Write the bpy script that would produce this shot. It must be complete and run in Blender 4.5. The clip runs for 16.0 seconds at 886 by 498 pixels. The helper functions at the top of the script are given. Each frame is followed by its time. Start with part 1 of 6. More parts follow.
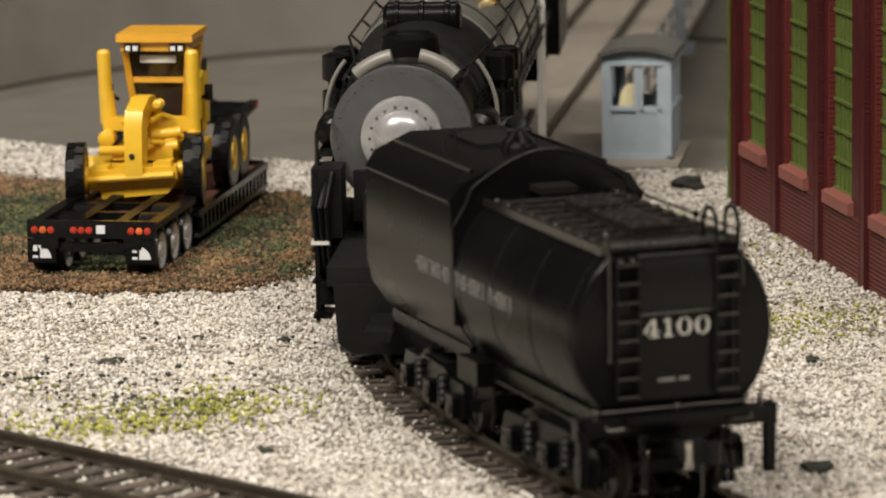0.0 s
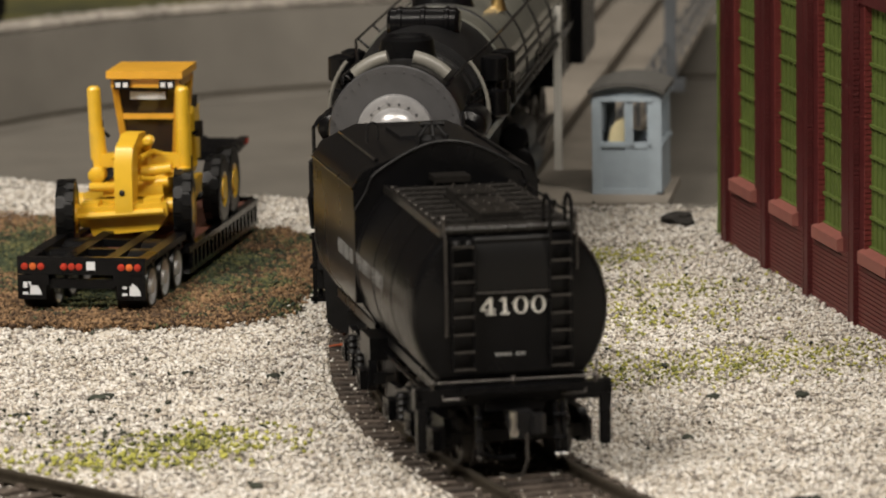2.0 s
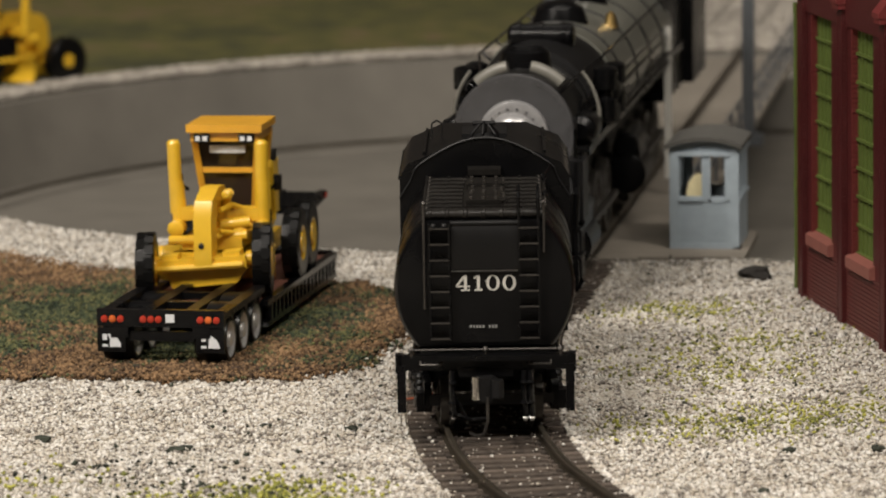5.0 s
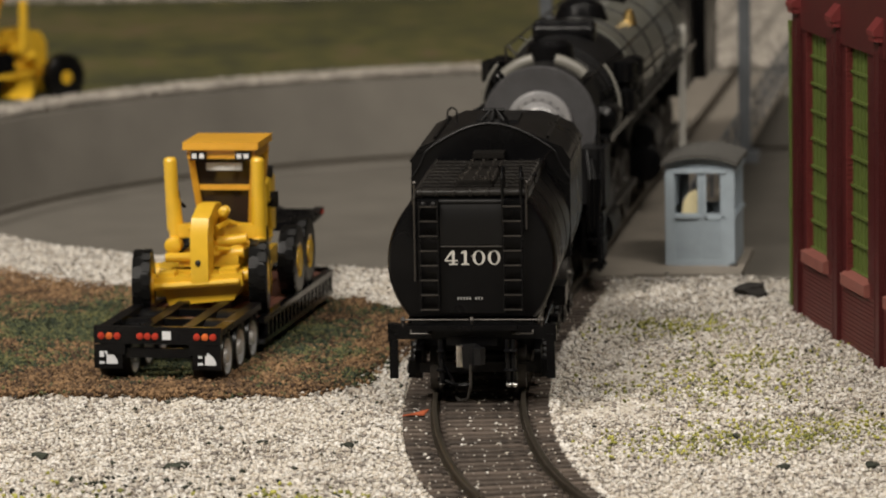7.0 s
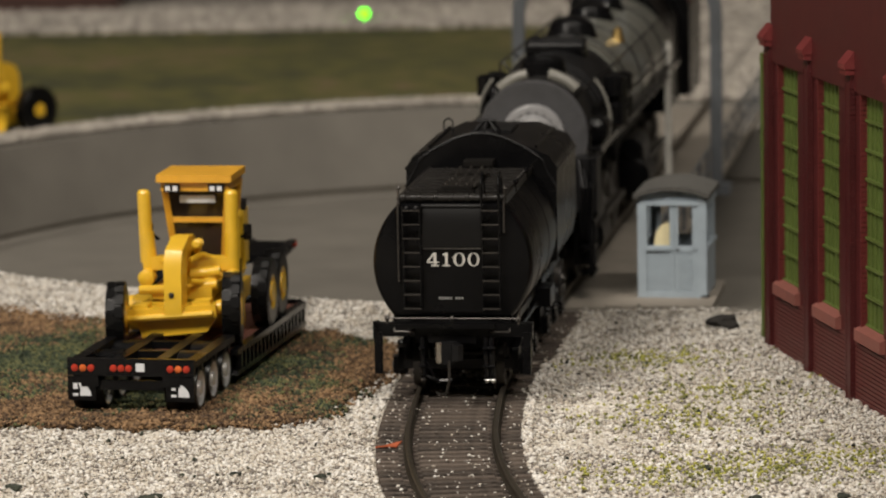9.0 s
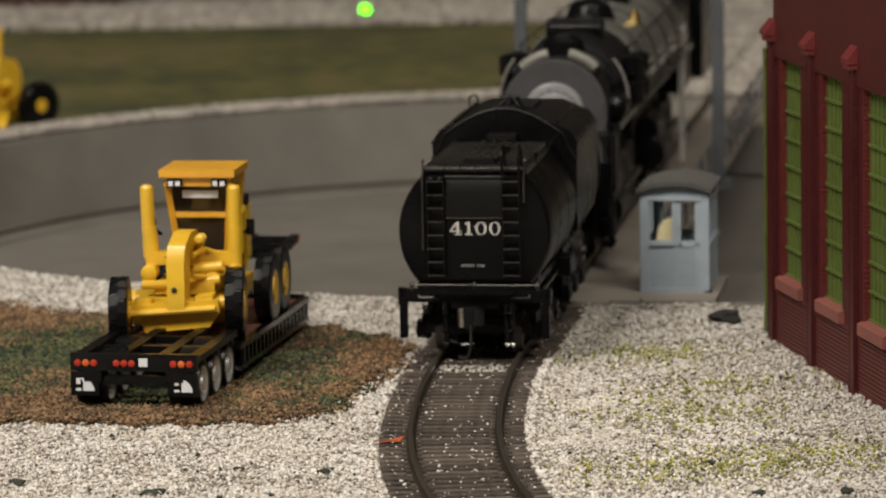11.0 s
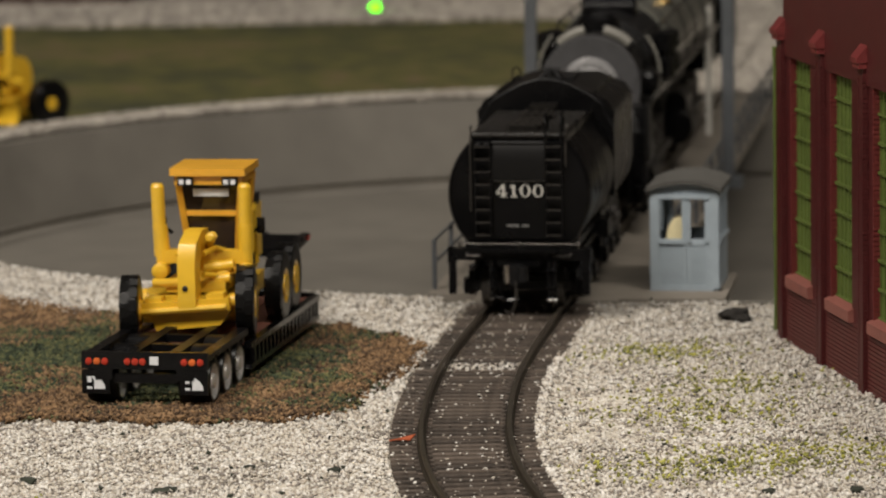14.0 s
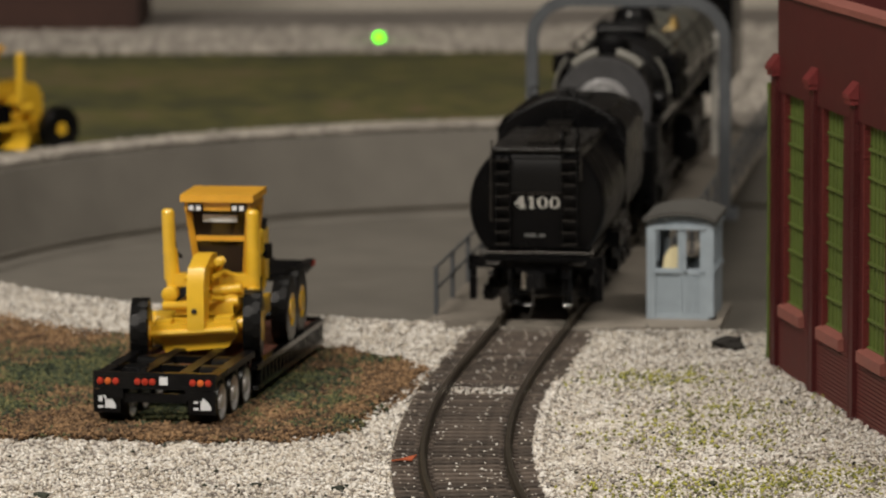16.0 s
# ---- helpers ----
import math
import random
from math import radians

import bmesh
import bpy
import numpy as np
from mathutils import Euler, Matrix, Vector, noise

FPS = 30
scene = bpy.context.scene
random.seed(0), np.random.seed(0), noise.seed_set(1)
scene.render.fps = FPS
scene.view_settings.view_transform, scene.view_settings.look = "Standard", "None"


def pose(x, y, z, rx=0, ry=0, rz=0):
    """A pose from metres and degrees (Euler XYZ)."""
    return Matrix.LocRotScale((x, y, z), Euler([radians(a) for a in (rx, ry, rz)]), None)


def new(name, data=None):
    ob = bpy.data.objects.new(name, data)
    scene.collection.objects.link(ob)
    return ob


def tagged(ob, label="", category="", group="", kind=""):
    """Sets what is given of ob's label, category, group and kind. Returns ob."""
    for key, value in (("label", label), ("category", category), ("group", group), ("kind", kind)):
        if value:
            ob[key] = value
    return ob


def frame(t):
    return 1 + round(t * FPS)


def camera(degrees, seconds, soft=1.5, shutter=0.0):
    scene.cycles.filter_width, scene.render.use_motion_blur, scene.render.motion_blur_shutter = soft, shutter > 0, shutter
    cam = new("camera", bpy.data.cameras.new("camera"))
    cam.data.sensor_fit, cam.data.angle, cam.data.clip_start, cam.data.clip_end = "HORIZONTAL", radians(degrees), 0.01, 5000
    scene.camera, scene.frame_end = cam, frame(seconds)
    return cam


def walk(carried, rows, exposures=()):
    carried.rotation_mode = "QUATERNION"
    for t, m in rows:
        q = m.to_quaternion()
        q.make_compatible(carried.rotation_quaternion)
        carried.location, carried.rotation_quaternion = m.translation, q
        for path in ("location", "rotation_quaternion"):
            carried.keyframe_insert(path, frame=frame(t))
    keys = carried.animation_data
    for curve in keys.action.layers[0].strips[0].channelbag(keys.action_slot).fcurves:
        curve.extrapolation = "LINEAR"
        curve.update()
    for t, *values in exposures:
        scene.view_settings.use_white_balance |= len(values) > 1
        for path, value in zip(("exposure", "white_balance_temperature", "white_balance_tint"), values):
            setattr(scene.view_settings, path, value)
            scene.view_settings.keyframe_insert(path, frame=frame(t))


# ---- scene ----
# A model railway, 1:87, in its true small size: the table top is z = 0.
cam = camera(12.096, 16.0, soft=1.9)
cam.data.dof.use_dof = True
cam.data.dof.focus_distance = 0.81
cam.data.dof.aperture_fstop = 43
PATH = [
    (0, -0.0008, 0.01021, 0.15408, 79.8738, 0.8385, -0.8651), (0.5, -0.00047, 0.01005, 0.15414, 79.696, 0.7751, -0.959),
    (1, -0.00091, 0.00969, 0.15372, 79.968, 0.8734, -1.0237), (1.5, -0.00038, 0.00953, 0.15355, 80.2357, 0.9073, -0.9497),
    (2, -4e-05, 0.00969, 0.15389, 80.3818, 0.9102, -0.9645), (2.5, -0.00068, 0.00963, 0.15412, 80.3655, 0.9375, -1.0797),
    (3, -0.0005, 0.00977, 0.15368, 80.3266, 0.9029, -1.1414), (3.5, -0.00048, 0.00869, 0.15363, 80.8189, 0.8982, -1.2333),
    (4, -0.00026, 0.00751, 0.15434, 81.0541, 0.8912, -1.1196), (4.5, -0.00057, 0.00718, 0.15398, 81.1509, 0.932, -0.4955),
    (5, 0.00024, 0.00615, 0.15418, 81.1517, 0.9534, 0.1267), (5.3, 0.0004, 0.0058, 0.1543, 81.15, 0.955, 0.26),
    (7.3, 0.00093, 0.00267, 0.15522, 81.3765, 0.9388, 0.0519), (7.5, 0.0009, 0.00137, 0.15576, 81.3584, 0.892, -0.0217),
    (8, 0.00115, 0.00219, 0.15521, 81.7365, 0.9055, -0.1731), (8.3, 0.0011, 0.0020, 0.1552, 81.81, 0.91, -0.21),
    (10.5, 0.00029, 0.00079, 0.1554, 81.7554, 0.9555, -0.3153), (11, 0.0002, 0.00143, 0.15496, 81.7477, 0.9339, -0.2661),
    (11.5, 0.00049, 0.00114, 0.15546, 81.707, 0.9466, -0.1863), (12, 0.00047, 0.00093, 0.15576, 81.6841, 0.9293, -0.1375),
    (12.5, -5e-05, 2e-05, 0.15557, 81.7026, 0.938, -0.153), (13, -2e-05, 0.0, 0.15559, 81.7021, 0.9394, -0.1389),
    (14.5, -2e-05, 0.0, 0.15559, 81.7021, 0.9394, -0.1389), (15, -0.00051, 0.00085, 0.15632, 81.6032, 0.8478, -0.192),
    (15.5, -0.00057, -9e-05, 0.15552, 81.8957, 0.7766, -0.1127), (16, -0.00089, -0.02572, 0.15904, 82.0869, 0.3267, -0.0745),
]
walk(cam, [(r[0], pose(*r[1:])) for r in PATH], exposures=[(0, 0.22), (1.5, 0.12), (3, 0.03), (5, -0.02), (7.5, -0.07), (12, -0.10), (16, -0.20)])

# ---- light: a hall with unseen lamps overhead, set by eye ----
world = bpy.data.worlds.new("world")
scene.world = world
world.use_nodes = True
world.node_tree.nodes["Background"].inputs[0].default_value = (1.0, 0.95, 0.88, 1)
world.node_tree.nodes["Background"].inputs[1].default_value = 0.02


def unseen_lamp(x, y, z, sx, sy, watts):
    data = bpy.data.lights.new("unseen_lamp", "AREA")
    data.shape, data.size, data.size_y, data.energy, data.color = "RECTANGLE", sx, sy, watts, (1.0, 0.918, 0.82)
    ob = new("unseen_lamp", data)
    ob.location = (x, y, z)
    return ob


unseen_lamp(-0.95, -0.15, 1.65, 0.9, 0.6, 58)
unseen_lamp(0.85, -0.30, 1.9, 0.9, 0.25, 32)
# added to bring highlights to the tender's end panel and deck
unseen_lamp(0.05, -0.50, 2.1, 0.6, 0.2, 13)
unseen_lamp(0.2, 1.9, 2.2, 1.2, 0.25, 4)


# ---- materials ----
def mat(name, c, rough=0.6, metal=0.0, scale=400.0, vary=0.25, bump=0.0, bump_scale=None, spread=None, island=0.0, coat=0.0, spec=0.5, each=0.0):
    """A procedural surface: colour c with two scales of variation, fine relief, and optional change from piece to piece."""
    m = bpy.data.materials.new(name)
    m.use_nodes = True
    t = m.node_tree
    b = t.nodes["Principled BSDF"]
    b.inputs["Metallic"].default_value = metal
    b.inputs["Coat Weight"].default_value = coat
    b.inputs["Specular IOR Level"].default_value = spec
    co = t.nodes.new("ShaderNodeTexCoord")
    n1, n2 = t.nodes.new("ShaderNodeTexNoise"), t.nodes.new("ShaderNodeTexNoise")
    n1.inputs["Scale"].default_value, n2.inputs["Scale"].default_value = scale, scale * 0.12
    n1.inputs["Detail"].default_value, n2.inputs["Detail"].default_value = 5, 3
    t.links.new(co.outputs["Object"], n1.inputs["Vector"])
    t.links.new(co.outputs["Object"], n2.inputs["Vector"])
    add = t.nodes.new("ShaderNodeMath")
    add.operation = "ADD"
    t.links.new(n1.outputs["Fac"], add.inputs[0])
    t.links.new(n2.outputs["Fac"], add.inputs[1])
    fac = add.outputs[0]
    if island:
        g = t.nodes.new("ShaderNodeNewGeometry")
        mul = t.nodes.new("ShaderNodeMath")
        mul.operation = "MULTIPLY_ADD"
        t.links.new(g.outputs["Random Per Island"], mul.inputs[0])
        mul.inputs[1].default_value = island
        sub = t.nodes.new("ShaderNodeMath")
        sub.operation = "SUBTRACT"
        t.links.new(fac, sub.inputs[0])
        sub.inputs[1].default_value = island * 0.5
        t.links.new(sub.outputs[0], mul.inputs[2])
        fac = mul.outputs[0]
    if each:
        oi = t.nodes.new("ShaderNodeObjectInfo")
        am = t.nodes.new("ShaderNodeMath")
        am.operation = "MULTIPLY_ADD"
        t.links.new(oi.outputs["Random"], am.inputs[0])
        am.inputs[1].default_value = each
        sb = t.nodes.new("ShaderNodeMath")
        sb.operation = "SUBTRACT"
        t.links.new(fac, sb.inputs[0])
        sb.inputs[1].default_value = each * 0.5
        t.links.new(sb.outputs[0], am.inputs[2])
        fac = am.outputs[0]
    ramp = t.nodes.new("ShaderNodeValToRGB")
    mr = t.nodes.new("ShaderNodeMapRange")
    mr.inputs["From Min"].default_value, mr.inputs["From Max"].default_value = 0.65, 1.35
    t.links.new(fac, mr.inputs["Value"])
    t.links.new(mr.outputs["Result"], ramp.inputs["Fac"])
    e = ramp.color_ramp.elements
    if spread:
        while len(e) < len(spread):
            e.new(0.5)
        for k, (pos, col) in enumerate(spread):
            e[k].position, e[k].color = pos, (*col, 1)
    else:
        e[0].color = (*[v * (1 - vary) for v in c], 1)
        e[1].color = (*[min(1, v * (1 + vary)) for v in c], 1)
    t.links.new(ramp.outputs["Color"], b.inputs["Base Color"])
    rr = t.nodes.new("ShaderNodeMapRange")
    rr.inputs["To Min"].default_value, rr.inputs["To Max"].default_value = max(0.03, rough - 0.08), min(1, rough + 0.08)
    t.links.new(n2.outputs["Fac"], rr.inputs["Value"])
    t.links.new(rr.outputs["Result"], b.inputs["Roughness"])
    if bump:
        nb = t.nodes.new("ShaderNodeTexNoise")
        nb.inputs["Scale"].default_value, nb.inputs["Detail"].default_value = bump_scale or scale * 2, 4
        t.links.new(co.outputs["Object"], nb.inputs["Vector"])
        bp = t.nodes.new("ShaderNodeBump")
        bp.inputs["Strength"].default_value, bp.inputs["Distance"].default_value = bump, 0.0003
        t.links.new(nb.outputs["Fac"], bp.inputs["Height"])
        t.links.new(bp.outputs["Normal"], b.inputs["Normal"])
    return m


def glow(name, c, strength):
    m = bpy.data.materials.new(name)
    m.use_nodes = True
    b = m.node_tree.nodes["Principled BSDF"]
    b.inputs["Base Color"].default_value = (*c, 1)
    b.inputs["Emission Color"].default_value = (*c, 1)
    b.inputs["Emission Strength"].default_value = strength
    return m


BALLAST = mat("ballast_stone", (0.5, 0.45, 0.38), 0.85, scale=900, island=0.9,
              spread=[(0.0, (0.20, 0.18, 0.16)), (0.12, (0.41, 0.36, 0.30)), (0.4, (0.57, 0.52, 0.44)), (0.6, (0.55, 0.53, 0.50)), (0.85, (0.66, 0.62, 0.55)), (1.0, (0.72, 0.70, 0.66))])
FAR_STONE = mat("far_stone", (0.36, 0.33, 0.29), 0.85, scale=500, island=0.8, vary=0.45)
BALLAST_BED = mat("ballast_bed", (0.54, 0.50, 0.43), 0.9, scale=700, vary=0.25, bump=0.8)
BROWN_TURF = mat("brown_turf", (0.14, 0.08, 0.045), 0.95, scale=500, island=0.9,
                 spread=[(0.0, (0.050, 0.028, 0.015)), (0.5, (0.15, 0.090, 0.044)), (1.0, (0.28, 0.170, 0.085))])
GREEN_TURF = mat("green_turf", (0.07, 0.08, 0.03), 0.95, scale=500, island=0.9,
                 spread=[(0.0, (0.016, 0.026, 0.014)), (0.55, (0.045, 0.060, 0.028)), (1.0, (0.13, 0.13, 0.05))])
YELLOW_TURF = mat("yellow_green_turf", (0.25, 0.24, 0.03), 0.95, scale=500, island=0.8,
                  spread=[(0.0, (0.13, 0.14, 0.04)), (0.5, (0.30, 0.30, 0.06)), (1.0, (0.46, 0.45, 0.10))])
DARK_TURF = mat("dark_green_turf", (0.03, 0.035, 0.025), 0.95, scale=500, island=0.8, vary=0.5)
LAWN = mat("far_lawn", (0.085, 0.085, 0.025), 0.95, scale=70, bump=0.6,
           spread=[(0.2, (0.034, 0.036, 0.013)), (0.45, (0.062, 0.061, 0.016)), (0.62, (0.090, 0.084, 0.019)), (0.82, (0.115, 0.085, 0.036))])
CONCRETE = mat("pit_concrete", (0.142, 0.131, 0.112), 0.75, scale=60, vary=0.18, bump=0.2, bump_scale=900)
DECK = mat("deck_concrete", (0.205, 0.182, 0.152), 0.8, scale=150, vary=0.2, bump=0.3)
TIE = mat("tie_wood", (0.080, 0.063, 0.051), 0.7, scale=600, vary=0.6, each=0.5, bump=0.5, bump_scale=1500)
TRACK_BED = mat("track_bed_fines", (0.062, 0.052, 0.042), 0.9, scale=900, vary=0.75, bump=0.8)
RAIL = mat("rail_steel", (0.10, 0.085, 0.065), 0.38, metal=0.75, scale=600, vary=0.3)
RAIL_TOP = mat("rail_head_steel", (0.16, 0.14, 0.11), 0.3, metal=0.8, scale=600, vary=0.25)
BLACK = mat("black_paint", (0.0036, 0.0036, 0.0040), 0.28, scale=300, vary=0.3, bump=0.05, bump_scale=3000, spec=0.14)
BLACK_GLOSS = mat("black_gloss", (0.0035, 0.0035, 0.004), 0.2, scale=300, vary=0.3, spec=0.24)
BLACK_DULL = mat("black_dull", (0.007, 0.007, 0.0075), 0.45, scale=400, vary=0.4, bump=0.1, spec=0.25)
# tender black with its base lifted to carry the deck's highlights
BLACK_DECK = mat("black_deck_highlit", (0.012, 0.011, 0.010), 0.30, scale=350, vary=0.5, bump=0.15, spec=0.32)
BLACK_SHEEN = mat("black_satin_panel", (0.0042, 0.0042, 0.0044), 0.44, scale=300, vary=0.25, spec=0.24)
GRAPHITE = mat("graphite_smokebox", (0.062, 0.062, 0.065), 0.36, scale=400, vary=0.15)
SHIELD = mat("shield_grey", (0.17, 0.165, 0.145), 0.4, scale=400, vary=0.2)
SILVER = mat("silver_paint", (0.32, 0.32, 0.325), 0.28, metal=0.35, scale=500, vary=0.15)
# greenish grey, base lifted to carry the bright reflection on the boiler flank
BOILER_LIGHT = mat("boiler_grey_green_sheen", (0.125, 0.127, 0.108), 0.38, scale=300, vary=0.3, coat=0.5)
BOILER_GREY = mat("boiler_grey", (0.009, 0.009, 0.009), 0.3, scale=300, vary=0.3)
BRASS = mat("brass", (0.42, 0.29, 0.11), 0.36, metal=1.0, scale=500, vary=0.15)
HUB = mat("chrome_hub", (0.80, 0.80, 0.79), 0.30, metal=0.7, scale=500, vary=0.12)
STEEL = mat("bright_steel", (0.55, 0.53, 0.50), 0.28, metal=1.0, scale=500, vary=0.15)
GUNMETAL = mat("gunmetal", (0.06, 0.055, 0.05), 0.4, metal=0.6, scale=600, vary=0.3)
LETTER = mat("letter_white", (0.54, 0.53, 0.49), 0.6, scale=2000, vary=0.12)
LETTER_DIM = mat("letter_grey", (0.24, 0.24, 0.235), 0.6, scale=2000, vary=0.15)
YELLOW = mat("machine_yellow", (0.70, 0.43, 0.028), 0.34, scale=250, vary=0.12, bump=0.05, coat=0.15)
ORANGE = mat("cab_yellow_orange", (0.67, 0.345, 0.028), 0.38, scale=250, vary=0.12, coat=0.15)
TYRE = mat("tyre_rubber", (0.0042, 0.0042, 0.0042), 0.30, scale=600, vary=0.3, spec=0.26)
PLANK = mat("deck_plank", (0.15, 0.055, 0.035), 0.75, scale=350, vary=0.45, bump=0.4)
AMBER_LENS = mat("amber_lens", (0.60, 0.13, 0.03), 0.25, scale=500, vary=0.2)
RED_LENS = mat("red_lens", (0.40, 0.035, 0.018), 0.25, scale=500, vary=0.2)
WHITE = mat("white_plate", (0.68, 0.70, 0.72), 0.45, scale=800, vary=0.1)
BOOTH_BLUE = mat("booth_pale_blue", (0.30, 0.355, 0.40), 0.6, scale=400, vary=0.1, bump=0.08)
ROOF_GREY = mat("booth_roof_grey", (0.070, 0.068, 0.062), 0.85, scale=600, vary=0.25, bump=0.3)
CREAM = mat("cream_plastic", (0.70, 0.62, 0.38), 0.5, scale=500, vary=0.12)
CONTROL_DARK = mat("interior_dark", (0.035, 0.033, 0.03), 0.7, scale=500, vary=0.3)
BRICK_RED = mat("brick_red_plastic", (0.070, 0.011, 0.0115), 0.46, scale=250, vary=0.16, bump=0.08)
BRICK_SIDE = mat("brick_course", (0.115, 0.026, 0.023), 0.55, scale=300, vary=0.2)
SILL = mat("sill_pinkish", (0.24, 0.085, 0.068), 0.55, scale=400, vary=0.15)
# the brick red again, lightened where caps and brick teeth catch light
LIT_RED = mat("lit_red_plastic", (0.15, 0.026, 0.026), 0.42, scale=350, vary=0.25)
WINDOW_GREEN = mat("window_green", (0.10, 0.14, 0.03), 0.55, scale=300, vary=0.15)
BRIDGE_STEEL = mat("bridge_blue_grey", (0.075, 0.082, 0.09), 0.55, scale=300, vary=0.2)
ROCK = mat("dark_rock", (0.02, 0.018, 0.016), 0.9, scale=600, vary=0.5, bump=0.8)
LEAF = mat("orange_scrap", (0.42, 0.10, 0.04), 0.6, scale=600, vary=0.25)
WALL_PAINT = mat("hall_wall_paint", (0.12, 0.105, 0.09), 0.8, scale=6, vary=0.08)
CEILING_PAINT = mat("hall_ceiling", (0.2, 0.19, 0.17), 0.9, scale=6, vary=0.05)
FAR_BROWN = mat("far_brown_siding", (0.05, 0.022, 0.016), 0.8, scale=80, vary=0.3)
FAR_ROAD = mat("far_grey_road", (0.19, 0.17, 0.15), 0.85, scale=80, vary=0.2)
LED_GREEN = glow("green_led", (0.12, 1.0, 0.0), 6.0)
CAB_GLASS = mat("cab_window_dark", (0.035, 0.026, 0.02), 0.12, scale=200, vary=0.3)


# ---- mesh tools ----
def box(bm, x0, x1, y0, y1, z0, z1, m=None):
    vs = [bm.verts.new(v) for v in ((x0, y0, z0), (x1, y0, z0), (x1, y1, z0), (x0, y1, z0), (x0, y0, z1), (x1, y0, z1), (x1, y1, z1), (x0, y1, z1))]
    if m is not None:
        for v in vs:
            v.co = m @ v.co
    for f in ((3, 2, 1, 0), (4, 5, 6, 7), (0, 1, 5, 4), (1, 2, 6, 5), (2, 3, 7, 6), (3, 0, 4, 7)):
        bm.faces.new([vs[k] for k in f])
    return vs


def rod(bm, a, b, r, seg=10, r2=None):
    """A round bar from a to b."""
    a, b = Vector(a), Vector(b)
    q = (b - a).to_track_quat("Z", "Y")
    r2 = r if r2 is None else r2
    rings = []
    for p, rad in ((a, r), (b, r2)):
        rings.append([bm.verts.new(p + q @ Vector((rad * math.cos(2 * math.pi * k / seg), rad * math.sin(2 * math.pi * k / seg), 0))) for k in range(seg)])
    for k in range(seg):
        bm.faces.new((rings[0][k], rings[0][(k + 1) % seg], rings[1][(k + 1) % seg], rings[1][k]))
    bm.faces.new(rings[0][::-1])
    bm.faces.new(rings[1])


def bar(bm, pts, r, seg=6):
    """A bent round bar through pts."""
    for a, b in zip(pts, pts[1:]):
        rod(bm, a, b, r, seg)


def tube(bm, pts, r, seg=8):
    """One welded bent rod through pts."""
    pts = [Vector(p) for p in pts]
    rings = []
    for k, p in enumerate(pts):
        d = (pts[min(k + 1, len(pts) - 1)] - pts[max(k - 1, 0)]).normalized()
        u = d.orthogonal().normalized() if k == 0 else (u - d * u.dot(d)).normalized()
        v = d.cross(u)
        rings.append([bm.verts.new(p + r * (math.cos(2 * math.pi * q / seg) * u + math.sin(2 * math.pi * q / seg) * v)) for q in range(seg)])
    for a, b in zip(rings, rings[1:]):
        for q in range(seg):
            bm.faces.new((a[q], a[(q + 1) % seg], b[(q + 1) % seg], b[q]))
    bm.faces.new(rings[0][::-1])
    bm.faces.new(rings[-1])


def lathe(bm, prof, seg=24, axis="y", at=(0, 0, 0)):
    """A turned solid: prof is (distance along the axis, radius)."""
    at = Vector(at)
    rings = []
    for d, r in prof:
        ring = []
        for k in range(seg):
            u, v = r * math.cos(2 * math.pi * k / seg), r * math.sin(2 * math.pi * k / seg)
            p = {"y": (u, d, v), "x": (d, u, v), "z": (u, v, d)}[axis]
            ring.append(bm.verts.new(at + Vector(p)))
        rings.append(ring)
    for a, b in zip(rings, rings[1:]):
        for k in range(seg):
            bm.faces.new((a[k], a[(k + 1) % seg], b[(k + 1) % seg], b[k]))
    bm.faces.new(rings[0])
    bm.faces.new(rings[-1])


def prism(bm, outline, d0, d1, axis="y", m=None):
    """An outline pulled along an axis. axis y: outline in x, z; axis x: in y, z; axis z: in x, y."""
    def place(u, v, d):
        p = Vector({"y": (u, d, v), "x": (d, u, v), "z": (u, v, d)}[axis])
        return m @ p if m is not None else p
    a = [bm.verts.new(place(u, v, d0)) for u, v in outline]
    b = [bm.verts.new(place(u, v, d1)) for u, v in outline]
    n = len(outline)
    for k in range(n):
        bm.faces.new((a[k], a[(k + 1) % n], b[(k + 1) % n], b[k]))
    bm.faces.new(a[::-1])
    bm.faces.new(b)


def mesh_of(name, bm, material, bevel=0.0, smooth=35):
    if bevel:
        es = [e for e in bm.edges if len(e.link_faces) == 2 and e.calc_face_angle(0) > 0.6]
        bmesh.ops.bevel(bm, geom=es, offset=bevel, segments=2, affect="EDGES", clamp_overlap=True)
    bmesh.ops.recalc_face_normals(bm, faces=bm.faces)
    me = bpy.data.meshes.new(name)
    bm.to_mesh(me)
    bm.free()
    me.materials.append(material)
    if smooth:
        me.polygons.foreach_set("use_smooth", [True] * len(me.polygons))
        me.set_sharp_from_angle(angle=radians(smooth))
    return me


def part(name, bm, material, parent=None, label="", bevel=0.0, smooth=35):
    """Links a bmesh as one mesh object, under a thing or a part."""
    ob = new(name, mesh_of(name, bm, material, bevel, smooth))
    if parent is not None:
        ob.parent = parent
    if label:
        ob["label"] = label
    return ob


def empty(name, m=None):
    ob = new(name)
    ob.empty_display_size = 0.01
    if m is not None:
        ob.matrix_basis = m
    return ob


def B():
    return bmesh.new()


